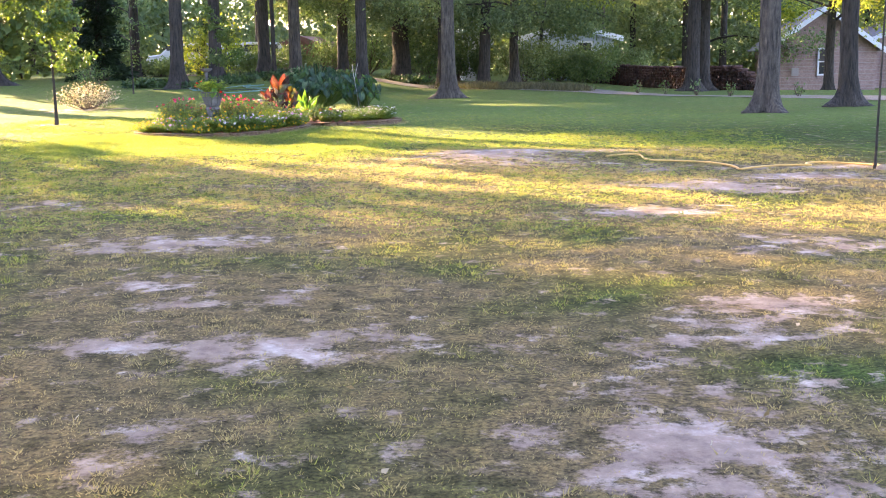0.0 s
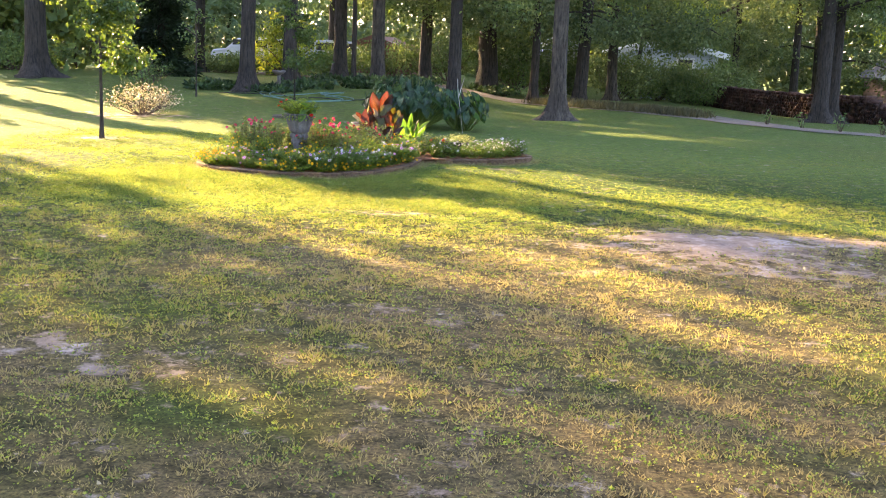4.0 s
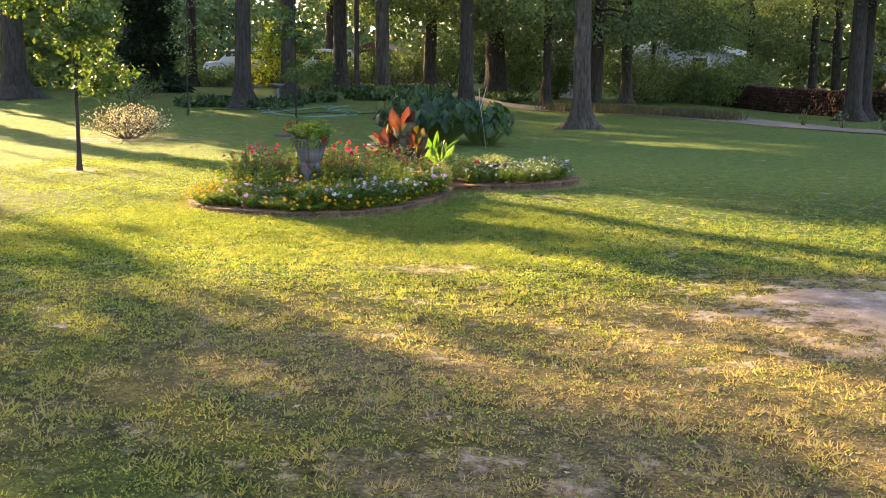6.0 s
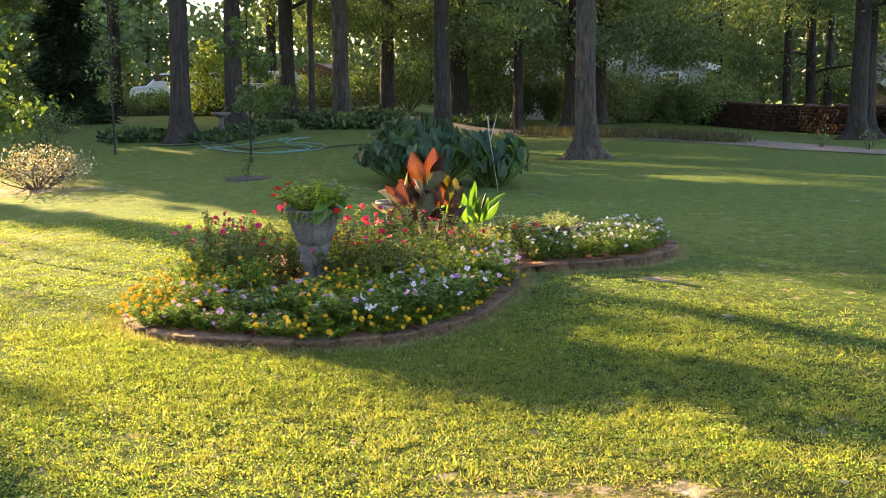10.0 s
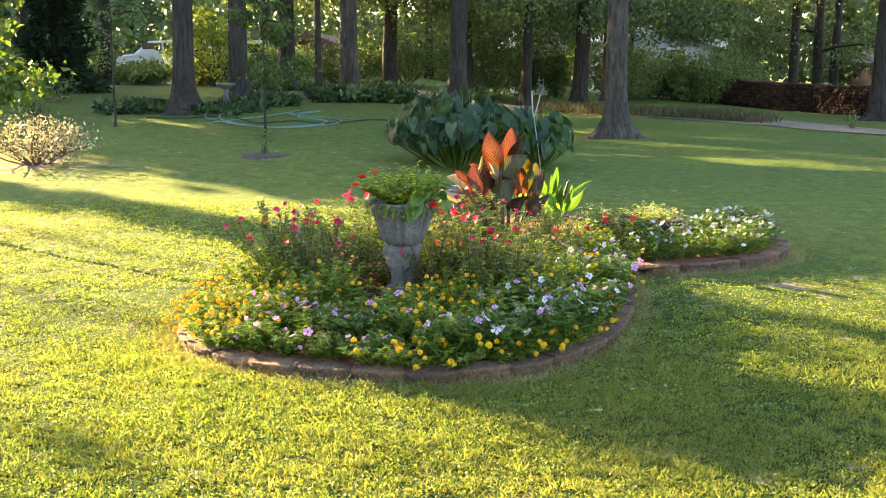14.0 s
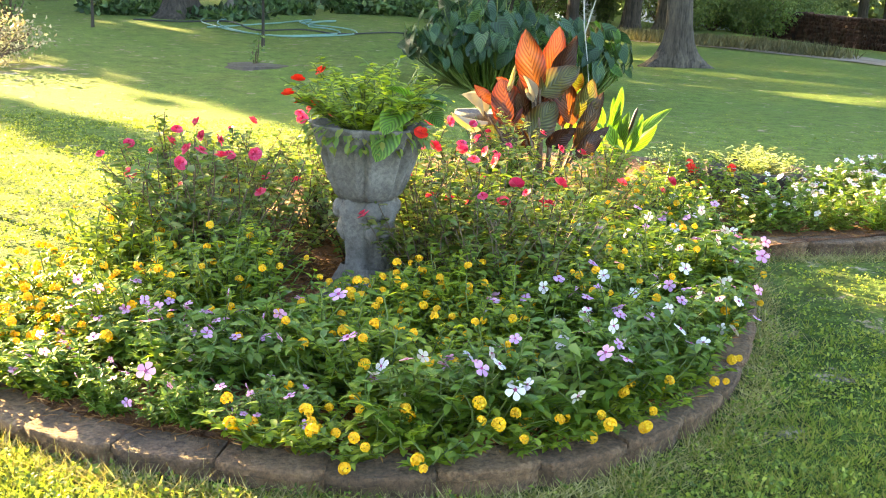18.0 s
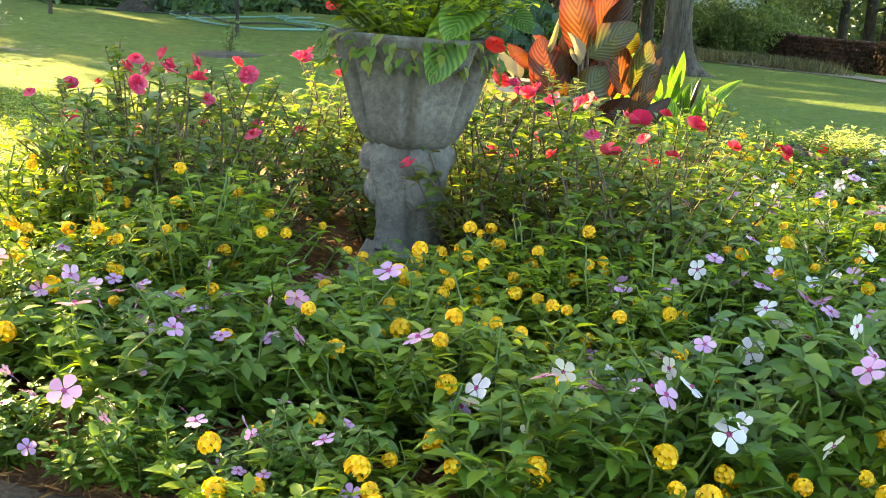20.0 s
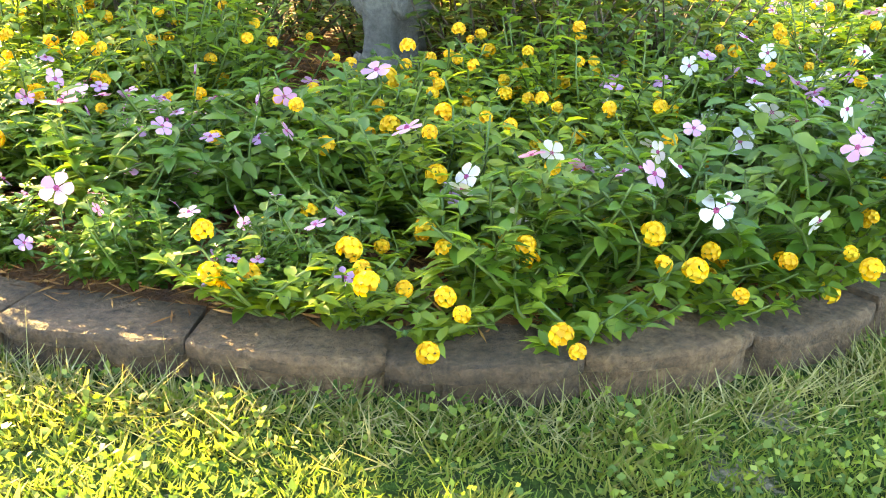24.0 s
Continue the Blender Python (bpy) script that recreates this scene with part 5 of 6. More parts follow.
# saplings with their supports
tree("maple_sapling", (-8.22, 21.4), "slender young maple with sunlit yellow-green leaves", 0.055, 5.2, 1.75, 0.85, 7400, 870, "sapling", "darkbark", leaf=0.085, limbs=17, flare=0.5, droop=0.3)
tree("young_tree", (-6.75, 29.3), "thin young tree with a narrow light green crown", 0.04, 3.3, 1.15, 0.55, 2600, 871, "sapling", "darkbark", leaf=0.075, limbs=12, flare=0.3)
tree("young_tree", (-9.55, 30.5), "very thin young tree with few leaves", 0.04, 3.0, 1.6, 0.7, 400, 872, "oak", "darkbark", leaf=0.08, limbs=8, flare=0.3)
shrub("seedling", (-6.5, 27.6), "tiny seedling in a ring of mulch on the lawn", "seedling", 0.4, 0.12, 60, "oak", 873, 0.06, 4)
tree("staked_sapling", (4.95, 11.9), "young tree tied to a dark stake", 0.028, 4.2, 1.9, 0.9, 1600, 874, "oak", "darkbark", leaf=0.1, limbs=10, flare=0.3)
stake = thing("stake", (5.06, 11.8, gz(5.06, 11.8)), "dark metal garden stake beside the young tree", "stake")
link_mesh("post", *tube([(0, 0, -0.1), (0, 0, 0.7), (0, 0, 1.55)], 0.017, 6), "metal", stake)
part("foot", lathe([(0.0, 0.05), (0.10, 0.05), (0.13, 0.02), (0.14, -0.03)], 18), "gravel", stake, "pale stone at the foot of the stake", smooth=True)

# far woods: deep layers of leaves, with gaps for the sky higher up
N = 300000
fx, fy = rng.uniform(-80, 75, N), rng.uniform(67, 98, N)
clx = np.sin(fx * 0.55 + 1.3 * np.sin(fy * 0.3)) + np.sin(fx * 0.23 + fy * 0.17)
top = 12 + 3.0 * clx
fz = rng.uniform(0, 1, N) ** 0.9 * top
hole = patchy(fx + 200, fz * 1.4 + 60, 2.4, 3) > np.where(fx < -9, 0.50, 0.64) + 0.10 * np.sin(fy * 0.8 + fx)
window_gap = (fx > -27) & (fx < -12) & (fz > 4.6 + 2.6 * patchy(fx * 0.5, fy, 1.5, 2)) & (rng.uniform(0, 1, N) < 0.85)
window_gap |= (fx > 22) & (fx < 26) & (fz > 1.4) & (fz < 3.8) & (rng.uniform(0, 1, N) < 0.7)
billow = patchy(fx + 40, fz * 1.5 + 0.4 * fy, 2.2, 3)
keep = (fz > 0.1) & ~(hole & (fz > 3.4)) & ~window_gap & (rng.uniform(0, 1, N) < 0.5 + 2.0 * (billow - 0.25))
p = np.stack([fx, fy, fz], 1)[keep]
L = rng.uniform(0.26, 0.60, len(p))
v, f = leaf_quads(p, rng.normal(size=(len(p), 3)), L, L * 0.75, rng)
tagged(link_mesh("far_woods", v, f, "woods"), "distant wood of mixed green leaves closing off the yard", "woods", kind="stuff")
tr = []
for k in range(46):
    x, y = rng.uniform(-60, 55), rng.uniform(58, 92)
    tr.append(tube([(x, y, -0.3), (x + rng.normal() * 0.2, y, 6), (x + rng.normal() * 0.4, y, 15)], [rng.uniform(0.14, 0.3), 0.15, 0.06], 7))
tagged(link_mesh("far_trunks", *joined(tr), "darkbark"), "dark trunks of the distant wood", "woods", kind="stuff")

# trees added up-sun of the yard, mostly outside the view, to shape its shade
ACROSS, ALONG = np.array([0.64, 0.77]), np.array([-0.77, 0.64])


def shade_tree(c, s, half, top, n, seed, low=0.2):
    r = np.random.default_rng(seed)
    x, y = c * ACROSS + s * ALONG
    ob = thing("holly_tree", (x, y, gz(x, y)), "dense leafy tree added at the yard's edge to cast shade", "tree", "edge trees")
    link_mesh("trunk", *trunk_mesh(0.35 if n > 1000 else 0.10, top * 0.95, seed, flare=0.5), "darkbark", ob, smooth=True)
    z = low + (top - low) * r.uniform(0, 1, n)
    wide = half * (1 - 0.25 * (z / top) ** 3)
    a, b = wide * r.uniform(-1, 1, n) * (0.93 + 0.12 * np.sin(3 * z)), 1.3 * r.normal(size=n)
    p = np.stack([a * ACROSS[0] + b * ALONG[0], a * ACROSS[1] + b * ALONG[1], z], 1)
    L = r.uniform(0.25, 0.5, n) * (1.3 if n > 3900 else 1.0)
    v, f = leaf_quads(p, r.normal(size=(n, 3)), L, L * 0.7, r)
    link_mesh("crown", v, f, "oak", ob)


k = 0
for lo, hi, s in ((-24, 5.4, 40), (15.2, 22.0, 44), (-22.5, 5.0, 47)):
    m = max(1, round((hi - lo) / 3.2))
    w = (hi - lo) / m
    for q in range(m):
        shade_tree(lo + w * (q + 0.5), s + rng.uniform(-1.5, 1.5) * (0 if m < 3 else 1), w / 2 * 1.04, 17.0, 5200, 900 + k)
        k += 1
# single crowns added to cut, thin or soften the bands of sun
shade_tree(12.95, 41, 0.28, 8.0, 900, 960)
shade_tree(6.7, 40, 1.5, 17.0, 3300, 962)
shade_tree(8.4, 41, 0.5, 14.0, 260, 963)
shade_tree(10.3, 40, 1.2, 14.0, 520, 966, 10.4)
shade_tree(23.6, 68, 0.45, 21.0, 1500, 967, 3.0)
shade_tree(22.65, 44, 0.6, 8.5, 900, 980)
shade_tree(22.65, 45, 0.6, 17.0, 800, 981, 10.2)
shade_tree(11.6, 40, 0.75, 14.0, 560, 968, 9.4)
shade_tree(12.65, 42, 0.3, 15.0, 260, 964)
shade_tree(15.0, 43, 0.4, 14.0, 420, 965)
for q in (0, 2, 3, 4, 5, 6, 7):
    shade_tree(24.5 + 3.4 * q, 70 + rng.uniform(-1.5, 1.5), 1.75, 21.0, 1800 if q < 4 else 4000, 970 + q, 3.0)
# added out of view: its trunk throws one narrow dark band
tree("bare_trunk_tree", tuple(12.95 * ACROSS + 40 * ALONG), "tall straight tree added at the yard's edge to cast a narrow shadow", 0.5, 19, 14, 2.5, 1500, 961, "oak", "darkbark")

# ---- driveway, verge, firewood, buildings ----


def strip(name, line, width, lift, mat, label, category):
    p = np.array(line, float)
    t = unit(np.gradient(p, axis=0))
    n = np.stack([-t[:, 1], t[:, 0]], 1)
    rows = []
    for q in np.linspace(0, width, 5):
        a = p + n * q
        rows.append(np.column_stack([a, ground_z(a[:, 0], a[:, 1]) + lift]))
    v = np.stack(rows, 1)
    k = len(p)
    i, j = np.meshgrid(np.arange(k - 1), np.arange(4), indexing="ij")
    f = np.stack([i * 5 + j, (i + 1) * 5 + j, (i + 1) * 5 + j + 1, i * 5 + j + 1], -1).reshape(-1, 4)
    return tagged(link_mesh(name, v.reshape(-1, 3), f, mat, smooth=True), label, category, kind="structure")


def line_through(points, k=40):
    p = np.array(points, float)
    s = np.concatenate([[0], np.cumsum(np.linalg.norm(np.diff(p, axis=0), axis=1))])
    q = np.linspace(0, s[-1], k)
    return np.stack([np.interp(q, s, p[:, 0]), np.interp(q, s, p[:, 1])], 1)


strip("driveway", line_through([(26, 22), (14, 30.5), (8.6, 36.6), (5.2, 41.0), (1.5, 44.2), (-4, 47.8), (-14, 52)][::-1])[::-1], 3.2, 0.02, "gravel", "pale dirt driveway behind the lawn", "driveway")

# dry verge along the drive
N = 9000
t = rng.uniform(0, 1, N)
vx, vy = -0.8 + 5.2 * t + rng.normal(size=N) * 0.25, 43.0 - 3.6 * t + rng.normal(size=N) * 0.45
p = np.stack([vx, vy, ground_z(vx, vy)], 1)
v, f = leaf_quads(p, rng.normal(size=(N, 3)) * (0.5, 0.5, 0.2) + (0, 0, 1), rng.uniform(0.12, 0.36, N), 0.03, rng)
tagged(link_mesh("verge_grass", v, f, "verge"), "rough dry grass verge along the driveway", "grass", kind="stuff")

# firewood stack
pile = thing("firewood_stack", (0, 0, 0), "long low stack of split reddish-brown firewood along the driveway", "firewood")
a, b = np.array([6.4, 57.0]), np.array([12.3, 43.2])
t = (b - a) / np.linalg.norm(b - a)
n = np.array([t[1], -t[0]])
length = np.linalg.norm(b - a)
log_shapes = []
for k in range(8):
    m, sides = rng.uniform(0.75, 1.2, 6), 6
    th = np.arange(sides) * 2 * np.pi / sides
    ring = np.stack([m * np.cos(th), m * np.sin(th)], 1) * 0.5
    vv = np.concatenate([np.column_stack([ring[:, 0], np.full(sides, y), ring[:, 1]]) for y in (-0.23, 0.23)] + [[(0, -0.23, 0), (0, 0.23, 0)]])
    ff = [(i, (i + 1) % 6, 6 + (i + 1) % 6) for i in range(6)] + [(i, 6 + (i + 1) % 6, 6 + i) for i in range(6)] + [(12, (i + 1) % 6, i) for i in range(6)] + [(13, 6 + i, 6 + (i + 1) % 6) for i in range(6)]
    log_shapes.append((vv, np.array(ff)))
log_data = []
for vv, ff in log_shapes:
    ob = link_mesh("log", vv, ff, "log")
    log_data.append(ob.data)
    bpy.data.objects.remove(ob)
logs, singles = [], 0
turn = math.degrees(math.atan2(-n[0], n[1]))
for row in range(8):
    s = rng.uniform(0, 0.1)
    while s < length:
        w = rng.uniform(0.10, 0.2)
        end = 1.0 - smooth_step((s - length + 2.2) / 2.2)
        if row * 0.125 < 0.98 * end + rng.uniform(-0.08, 0.08):
            c = a + t * (s + w / 2) + n * rng.uniform(-0.06, 0.06)
            m = pose(c[0], c[1], gz(*c) + row * 0.125 + 0.07 + rng.uniform(0, 0.02), rng.normal() * 2, rng.uniform(0, 360), turn + rng.normal() * 4) @ Matrix.Diagonal((w, rng.uniform(0.85, 1.1), w, 1))
            k = int(rng.integers(0, 8))
            if s > length - 8.0 and singles < 300:
                place("log", log_data[k], pile).matrix_local = m
                singles += 1
            else:
                vv, ff = log_shapes[k]
                mm = np.array(m)
                logs.append((vv @ mm[:3, :3].T + mm[:3, 3], ff))
        s += w
tagged(link_mesh("split_wood", *joined(logs), "log", pile), kind="stuff")


def window(parent, at, w, h, name="window"):
    x, y, z = at
    win = part(name, boxed((x - w / 2, y - 0.05, z), (x + w / 2, y + 0.02, z + h)), "glass", parent)
    bm = bmesh.new()
    for lo, hi in (((x - w / 2 - 0.09, y - 0.09, z - 0.09), (x - w / 2, y + 0.03, z + h + 0.09)), ((x + w / 2, y - 0.09, z - 0.09), (x + w / 2 + 0.09, y + 0.03, z + h + 0.09)),
                   ((x - w / 2, y - 0.09, z + h), (x + w / 2, y + 0.03, z + h + 0.09)), ((x - w / 2, y - 0.1, z - 0.09), (x + w / 2, y + 0.03, z)), ((x - w / 2, y - 0.08, z + h * 0.48), (x + w / 2, y + 0.03, z + h * 0.53))):
        box(bm, lo, hi)
    part("frame", bm, "whitepaint", win)
    return win


def gable_house(name, at, turn, label, w, depth, eave, ridge, wall, roof, windows, courses=0, trim="whitepaint"):
    ob = thing(name, (*at, gz(*at)), label, "house", turn=turn)
    bm = bmesh.new()
    outline = [(-w / 2, -0.3), (w / 2, -0.3), (w / 2, eave), (0, ridge), (-w / 2, eave)]
    fr, bk = [bm.verts.new((x, 0, z)) for x, z in outline], [bm.verts.new((x, depth, z)) for x, z in outline]
    bm.faces.new(fr), bm.faces.new(bk[::-1])
    for i in range(5):
        if i not in (2, 3):
            bm.faces.new((fr[i], bk[i], bk[(i + 1) % 5], fr[(i + 1) % 5]))
    bmesh.ops.recalc_face_normals(bm, faces=bm.faces)
    part("wall", bm, wall, ob)
    for s in (-1, 1):
        slope = math.atan2(ridge - eave, w / 2)
        run_ = (w / 2 + 0.45) / math.cos(slope)
        bm = boxed((0, -0.4, 0), (run_, depth + 0.4, 0.12))
        ro = part("roof", bm, roof, ob)
        ro.matrix_local = pose(0, 0, ridge + 0.02, 0, math.degrees(slope), 0) if s > 0 else pose(0, 0, ridge + 0.02) @ pose(0, 0, 0, 0, 0, 180) @ pose(0, -depth, 0, 0, math.degrees(slope), 0)
        bm = boxed((0, -0.46, -0.16), (run_, -0.405, 0.10))
        tr_ = part("bargeboard", bm, trim, ob)
        tr_.matrix_local = pose(0, 0, ridge + 0.02, 0, math.degrees(slope), 0) if s > 0 else pose(0, 0, ridge + 0.02, 0, 180 - math.degrees(slope), 0)
    for x, z, ww, hh in windows:
        window(ob, (x, -0.03, z), ww, hh)
    if courses:
        bm = bmesh.new()
        for r0 in range(int(eave / 0.2)):
            z = 0.1 + r0 * 0.2
            box(bm, (-w / 2 + 0.02, -0.008, z), (w / 2 - 0.02, 0.0, z + 0.02))
        tagged(part("brick_course", bm, "mortar", ob), kind="stuff")
    return ob


house = gable_house("brick_house", (20.0, 60.0), -8, "single-storey pinkish brick house with a white-trimmed gable", 5.6, 8, 2.45, 4.5, "brick", "roof", [(0.05, 0.9, 0.62, 1.35)], 1)
part("meter_box", boxed((-1.75, -0.18, 0.8), (-1.35, -0.03, 1.25), 0.02), "mortar", house)
gable_house("brick_house_wing", (28.6, 61.5), -8, "wide pinkish brick wing of the house behind the trees", 11.6, 9, 2.5, 5.2, "brick", "roof", [(-3.2, 0.9, 0.7, 1.3), (-0.8, 0.9, 0.7, 1.3), (2.2, 0.9, 0.7, 1.3)], 1)
gable_house("blue_shed", (5.6, 57.0), 4, "pale blue-grey shed half hidden by shrubs", 4.6, 4, 2.3, 2.9, "bluegrey", "whitepaint", [(0.7, 1.1, 0.7, 0.9)])
gable_house("white_shed", (0.35, 55.5), 8, "white shed seen between the trunks", 1.1, 3, 2.3, 2.9, "whitepaint", "whitepaint", [])
gable_house("red_shed", (-9.7, 62.0), -6, "low reddish-brown shed deep in the trees", 3.8, 4, 1.2, 1.9, "brownroof", "brownroof", [(-0.7, 0.5, 0.7, 0.5)], trim="brownroof")


def car(at, turn, label, paint):
    ob = thing("parked_car", (*at, gz(*at)), label, "car", turn=turn)
    prof = [(-2.2, 0.35), (-2.25, 0.75), (-2.1, 0.95), (-1.5, 1.02), (-0.9, 1.55), (0.2, 1.62), (1.5, 1.58), (2.05, 1.05), (2.2, 0.9), (2.2, 0.4)]
    bm = bmesh.new()
    rows = []
    for y in (-0.86, -0.8, 0.8, 0.86):
        k = 0.0 if abs(y) < 0.85 else 0.05
        rows.append([bm.verts.new((x * (1 - k * 0.4), y * (1 if z < 1.05 else 0.84), z - (k if z > 0.9 else -k))) for x, z in prof])
    for a, b in zip(rows, rows[1:]):
        for i in range(len(prof)):
            bm.faces.new((a[i], b[i], b[(i + 1) % len(prof)], a[(i + 1) % len(prof)]))
    bm.faces.new(rows[0]), bm.faces.new(rows[-1][::-1])
    bmesh.ops.recalc_face_normals(bm, faces=bm.faces)
    part("body", bm, paint, ob)
    for s in (-1, 1):
        for x0, x1 in ((-1.15, -0.35), (-0.25, 0.6), (0.7, 1.45)):
            part("side_window", boxed((x0, s * 0.78 - 0.02, 1.12), (x1, s * 0.78 + 0.02, 1.48), 0.01), "glass", ob)
        for x in (-1.4, 1.35):
            bm = bmesh.new()
            bmesh.ops.create_cone(bm, cap_ends=True, segments=20, radius1=0.34, radius2=0.34, depth=0.22, matrix=pose(x, s * 0.8, 0.34, 90))
            part("wheel", bm, "rubber", ob)
    return ob


car((-11.3, 55.0), 12, "white sport utility car parked beyond the trees", "carpaint")
car((-15.2, 58.0), 5, "silver van parked beyond the trees", "carpaint")


def bird_bath(at, label, h, rad):
    ob = thing("bird_bath", (*at, gz(*at)), label, "bird bath")
    part("pedestal", lathe([(rad * 0.62, 0), (rad * 0.6, 0.05), (rad * 0.34, 0.1), (rad * 0.25, h * 0.5), (rad * 0.3, h - 0.08)], 20), "concrete", ob, smooth=True)
    part("basin", lathe([(rad * 0.3, h - 0.1), (rad * 0.75, h - 0.05), (rad, h), (rad, h + 0.03), (rad * 0.9, h + 0.02), (rad * 0.5, h - 0.03), (0, h - 0.04)], 28), "concrete", ob, smooth=True)
    return ob


# the first stands in for a low pale object, more like a car
bird_bath((-8.35, 34.3), "bird-bath shape standing in for an unclear pale object between two trees", 0.48, 0.2)
bath = bird_bath((-3.8, 21.0), "low grey concrete bird bath behind the roses", 0.38, 0.14)
bath.location.z = 0.085

# bowl planter in the small lobe of the bed
pot = thing("bowl_planter", (-2.2, 20.72, 0.0), "dark low bowl planter set among the vincas", "planter")
part("bowl", lathe([(0.0, 0), (0.16, 0), (0.23, 0.12), (0.27, 0.25), (0.28, 0.29), (0.255, 0.29), (0.23, 0.25), (0, 0.24)], 28), "soil", pot, smooth=True)
cream = bedding_plant("sedum", "cream and pale green mounded sedum in the bowl planter", "flower", "", 170, 0.17, 0.30, 90, 14, 0.030, "sedum", "stem", petals_white, 0)
cream.matrix_world = pose(-2.2, 20.72, 0.25)
cream2 = bedding_plant("dusty_miller", "pale yellow-green low mound beside the ginger", "flower", "", 171, 0.34, 0.26, 46, 14, 0.04, "sedum", "stem", petals_white, 0)
cream2.matrix_world = pose(-2.66, 20.75, 0.085)
copy_thing(cream2, pose(-3.75, 20.2, 0.085, 0, 0, 80))
begonia = bedding_plant("begonia", "small red-leaved begonia beside the bowl", "flower", "", 172, 0.34, 0.14, 26, 12, 0.045, "cannadark", "stem", small_red, 5)
begonia.matrix_world = pose(-2.52, 20.5, 0.085)

# hoses
coil = [(1.15 * math.sin(0.031 * k) + 0.5 * math.sin(0.083 * k + 1), 1.1 * math.sin(0.047 * k + 0.6) + 0.35 * math.sin(0.11 * k), 0) for k in range(330)]
lead = [(-2.2 + 0.045 * k, -0.3 + 0.5 * math.sin(0.075 * k) + 0.25 * math.sin(0.19 * k + 2), 0) for k in range(105)]
for line, thick, mat, label in ((coil, 0.012, "greenhose", "loosely coiled pale green garden hose on the lawn"), (lead, 0.014, "rubber", "black garden hose snaking over the lawn beside the green one")):
    line = np.array(line) + (-7.2, 32.0, 0)
    line[:, 2] = ground_z(line[:, 0], line[:, 1]) + thick + 0.012 * np.abs(np.sin(np.arange(len(line)) * 0.13))
    tagged(link_mesh("garden_hose", *tube(line, thick, 6), mat), label, "hose")
ring = tagged(part("mulch_ring", lathe([(0.0, 0.03), (0.2, 0.025), (0.36, 0.012), (0.42, -0.03)], 26, lambda th, z: 1 + 0.12 * math.sin(3 * th + 1) + 0.07 * math.sin(7 * th)), "soil"), "ring of dark mulch round a tiny seedling on the lawn", "mulch")
ring.location = (-6.5, 27.6, gz(-6.5, 27.6))
line = np.array([(2.1 + 0.027 * k + 0.16 * math.sin(k * 0.19), 13.1 + 0.45 * math.sin(k * 0.075 + 0.6) - 0.011 * k + 0.14 * math.sin(k * 0.21), 0) for k in range(112)])
line[:, 2] = ground_z(line[:, 0], line[:, 1]) + 0.015
hose = link_mesh("garden_hose", *tube(line, 0.013, 6), "tanhose")
tagged(hose, "orange garden hose snaking over the grass to the young tree", "hose")

# seedlings along the drive's near edge
for k in range(6):
    q = np.array([6.2, 37.6]) + k * np.array([0.85, -0.95])
    shrub("drive_plant", tuple(q), "small spiky plant along the driveway edge", "plant", 0.55, 0.2, 26, "oak", 990 + k, 0.14, 7, group="driveway plants")

# ---- grass ----


def blades(x, y, h, w, r, mat, name, label, per=7, upright=0.7):
    """Tufts of grass: a few pointed blades spreading from each place."""
    n = len(x) * per
    tx, ty, h, w = (np.repeat(a, per) for a in (x, y, h, w))
    th = r.uniform(0, 2 * np.pi, n)
    out = np.stack([np.cos(th), np.sin(th)], 1)
    q = np.stack([tx, ty], 1) + out * r.uniform(0.0, 0.02, (n, 1))
    p = np.column_stack([q, ground_z(q[:, 0], q[:, 1]) - 0.004])
    way = unit(np.column_stack([out * r.uniform(0.2, 1.2, (n, 1)), np.full(n, upright)]) + r.normal(size=(n, 3)) * 0.15)
    side = unit(np.cross(way, r.normal(size=(n, 3)))) * w[:, None] / 2
    v = np.stack([p - side, p + side, p + way * (h * r.uniform(0.6, 1.2, n))[:, None]], 1).reshape(-1, 3)
    ob = tagged(link_mesh(name, v, np.arange(3 * n).reshape(n, 3), mat), label, "grass", kind="stuff")
    ob.data.attributes.new("dry", "FLOAT", "POINT").data.foreach_set("value", np.repeat(dryness(tx, ty), 3).astype(np.float32))
    return ob


def lawn_spots(n, x0, x1, y0, y1, r, power=1.0, fade=1.5):
    """Random places on the lawn, thinner on worn ground and thinning out towards the edges of the stretch."""
    x, y = r.uniform(x0, x1, n), y0 + (y1 - y0) * r.uniform(0, 1, n) ** power
    rim = np.minimum(np.minimum(x - x0, x1 - x), np.minimum(y - y0, y1 - y)) / fade
    keep = (r.uniform(0, 1, n) < 0.25 + 1.0 * patchy(x, y, 0.45)) & (r.uniform(0, 1, n) > 1.15 * bareness(x, y)) & (r.uniform(0, 1, n) < rim) & ~inside_bed(x, y, 0.03)
    return x[keep], y[keep]


x, y = lawn_spots(170000, -8.5, 5.5, 1.0, 18.5, rng, 1.2)
h = 0.008 + 0.075 * patchy(x, y, 0.11, 2) ** 2 * rng.uniform(0.6, 1.3, len(x))
near = smooth_step((y - 4.5) / 7)
blades(x, y, h * (0.6 + 0.4 * near), rng.uniform(0.006, 0.012, len(x)) * (0.5 + 0.5 * near), rng, "grass", "lawn_grass", "short mown lawn grass, green and straw-coloured", 5)
x, y = lawn_spots(60000, -10.0, 6.5, 13.0, 26, rng, 1.0, 5.0)
blades(x, y, rng.uniform(0.010, 0.022, len(x)), rng.uniform(0.008, 0.013, len(x)), rng, "grass", "lawn_grass", "short mown lawn grass round the flower bed", 5)
x, y = lawn_spots(42000, -6.8, -0.8, 14.6, 18.6, rng, 1.0, 0.8)
h = 0.006 + 0.075 * patchy(x, y, 0.075, 2) ** 2 * rng.uniform(0.6, 1.3, len(x))
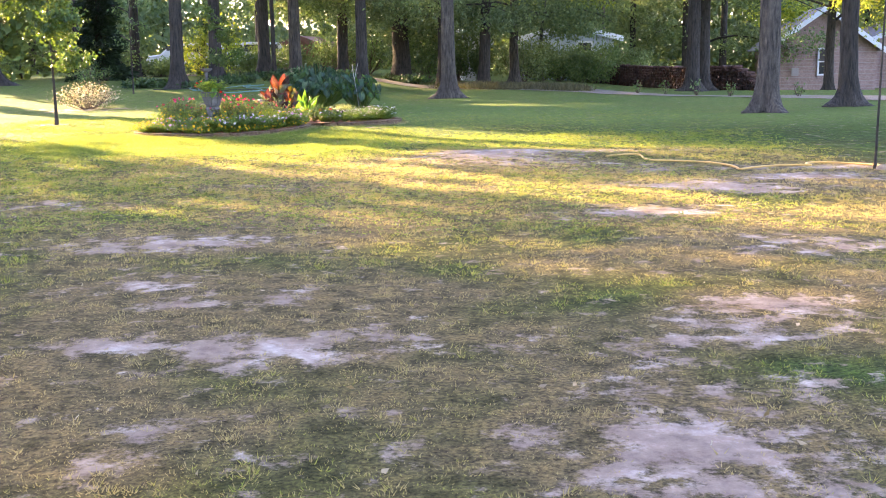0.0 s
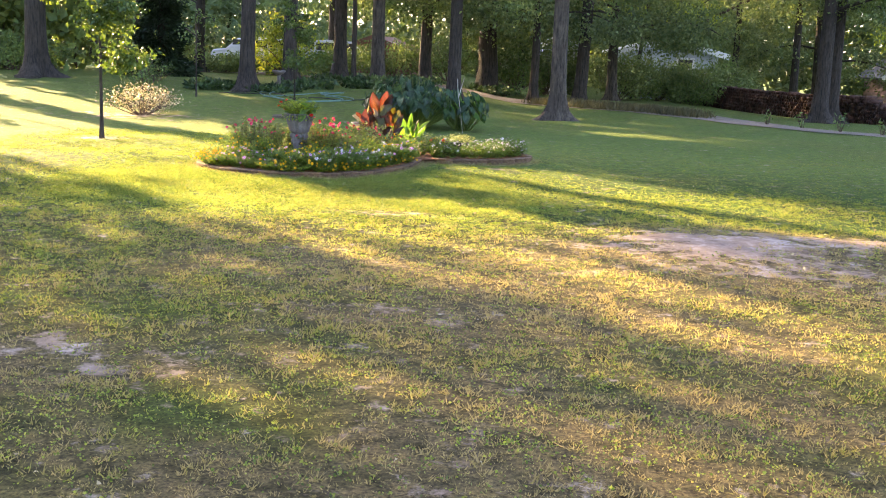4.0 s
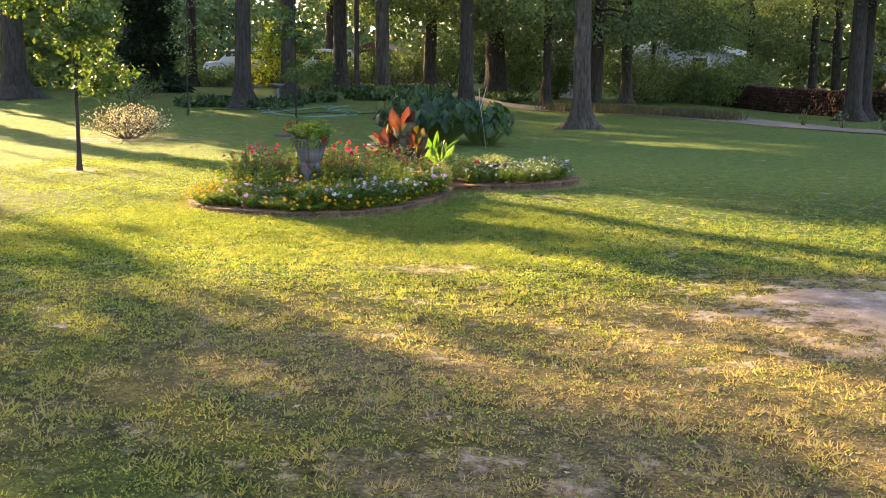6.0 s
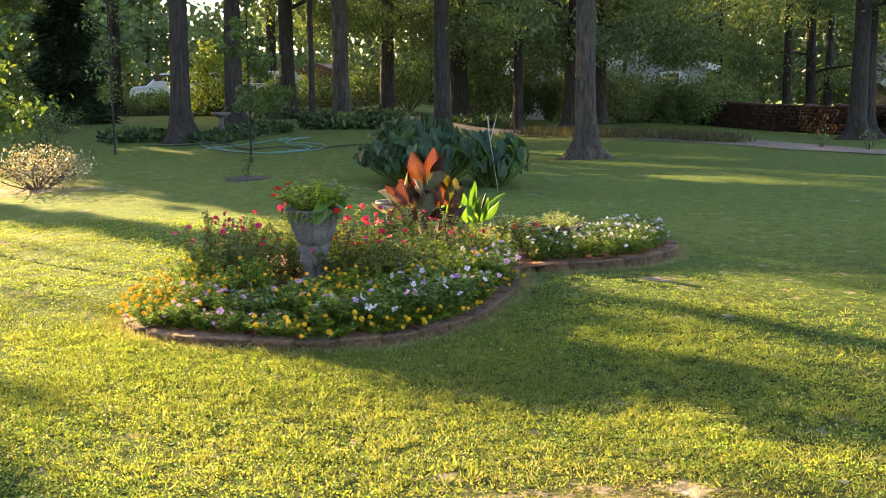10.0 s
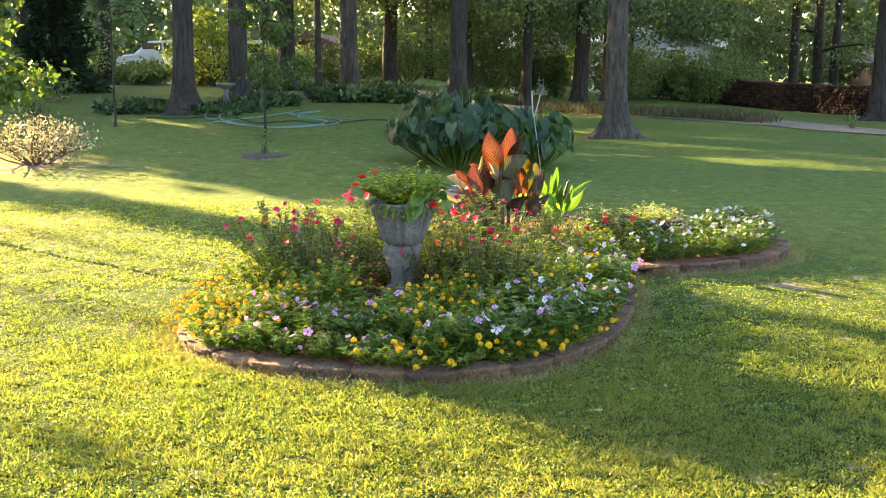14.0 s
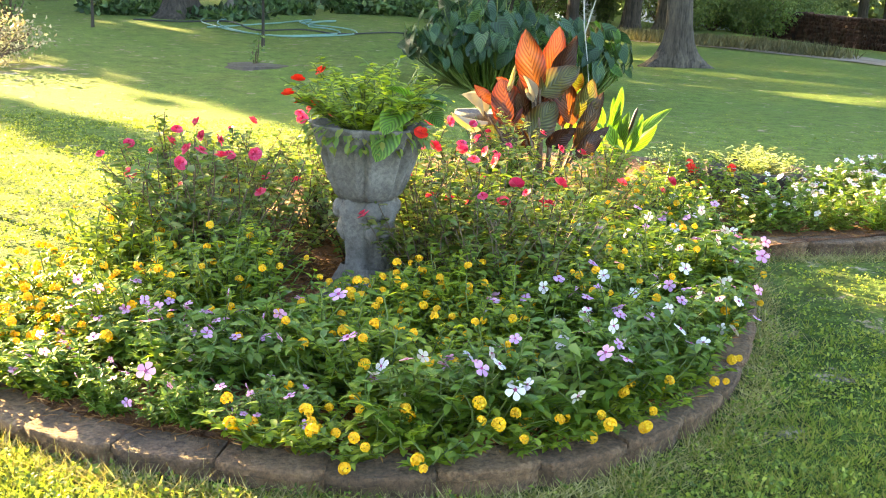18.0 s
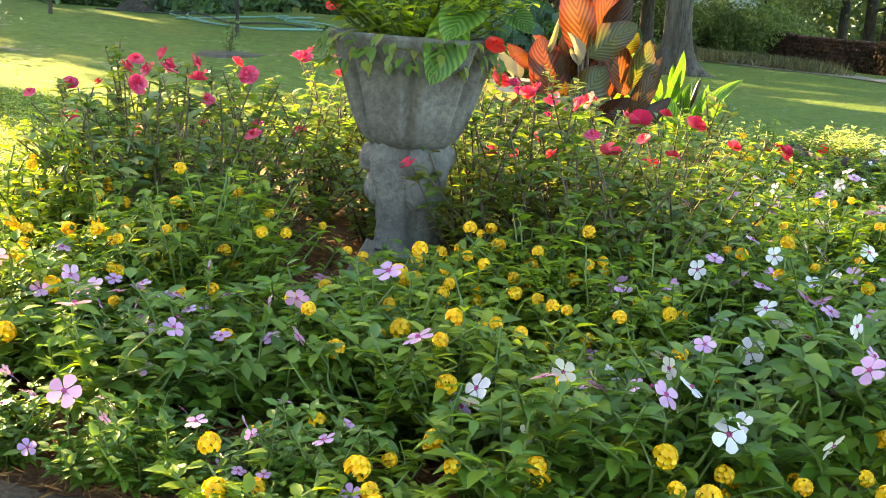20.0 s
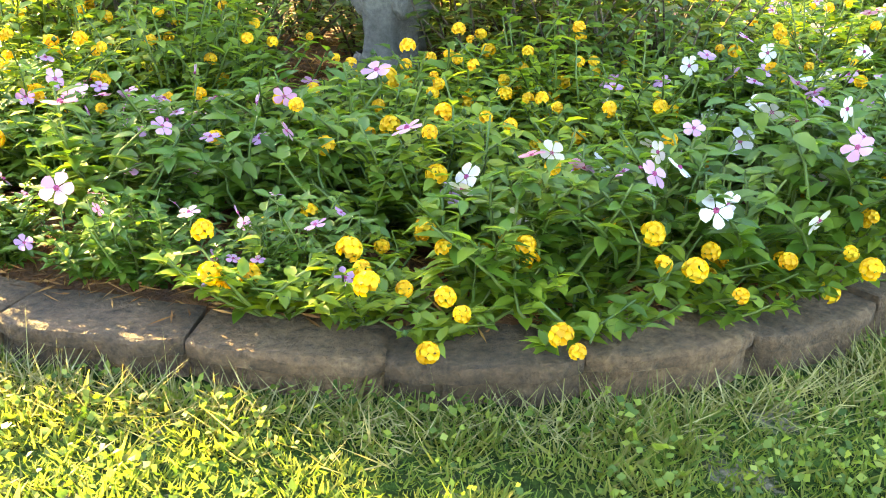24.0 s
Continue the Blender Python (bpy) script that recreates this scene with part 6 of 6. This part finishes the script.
blades(x, y, h, rng.uniform(0.004, 0.008, len(x)), rng, "grass", "lawn_grass", "thick lawn grass in front of the flower bed")
x, y = lawn_spots(26000, -5.7, -2.4, 15.8, 17.6, rng, 1.0, 0.3)
blades(x, y, rng.uniform(0.014, 0.030, len(x)), rng.uniform(0.003, 0.006, len(x)), rng, "grass", "lawn_grass", "thick lawn grass against the edging")


def leaflets(n, x0, x1, y0, y1, size, power, label):
    """Small broad leaves of clover and low weeds, lying open over the turf in uneven colonies."""
    x, y = lawn_spots(n, x0, x1, y0, y1, rng, power, 0.7)
    keep = rng.uniform(0, 1, len(x)) < 0.10 + 1.6 * (patchy(x + 31, y + 7, 0.22, 2) - 0.22)
    x, y = np.repeat(x[keep], 3), np.repeat(y[keep], 3)
    k = len(x)
    x, y = x + rng.normal(size=k) * 0.010, y + rng.normal(size=k) * 0.010
    at = np.column_stack([x, y, ground_z(x, y) + 0.004 + 0.055 * patchy(x, y, 0.075, 2) ** 2 * rng.uniform(0.6, 1.2, k)])
    L = size * rng.uniform(0.6, 1.25, k)
    v, f = leaf_quads(at, np.column_stack([rng.normal(size=(k, 2)), rng.normal(size=k) * 0.35 + 0.15]), L, L * rng.uniform(0.6, 0.95, k), rng, 0.12)
    tagged(link_mesh("clover", v, f, "clover"), label, "clover", kind="stuff")


leaflets(110000, -7.2, -0.4, 13.6, 19.6, 0.0135, 1.0, "clover and broad-leaved weeds through the lawn round the bed")
leaflets(42000, -9.6, -4.4, 18.4, 23.6, 0.017, 1.0, "clover and weeds in the sunlit lawn beside the bed")
leaflets(52000, -7.5, 3.5, 7.5, 14.4, 0.014, 1.0, "clover patches in the worn lawn")
# uncut tufts against the edging
s = rng.uniform(start - 3, start + 7, 7000)
q = np.array([bed_at(a) for a in s])
tv = np.array([bed_at(a + 0.05) - bed_at(a - 0.05) for a in s])
nn = unit(np.stack([tv[:, 1], -tv[:, 0]], 1))
q = q + nn * (0.03 + np.abs(rng.normal(size=(len(s), 1))) * 0.06)
blades(q[:, 0], q[:, 1], rng.uniform(0.03, 0.10, len(s)), rng.uniform(0.002, 0.0035, len(s)), rng, "drygrass", "edge_grass", "long uncut grass tufts against the edging", 2, 0.5)
# fallen leaves
N = 260
x, y = rng.uniform(-5, 4, N), 2.5 + 16 * rng.uniform(0, 1, N)
keep = ~inside_bed(x, y, 0.2)
x, y = x[keep], y[keep]
v, f = leaf_quads(np.stack([x, y, ground_z(x, y) + 0.03], 1), rng.normal(size=(len(x), 3)) * (1, 1, 0.15), rng.uniform(0.025, 0.06, len(x)), 0.022, rng)
tagged(link_mesh("fallen_leaves", v, f, "dryleaf"), "scattered pale dry leaves on the lawn", "leaves", kind="stuff")
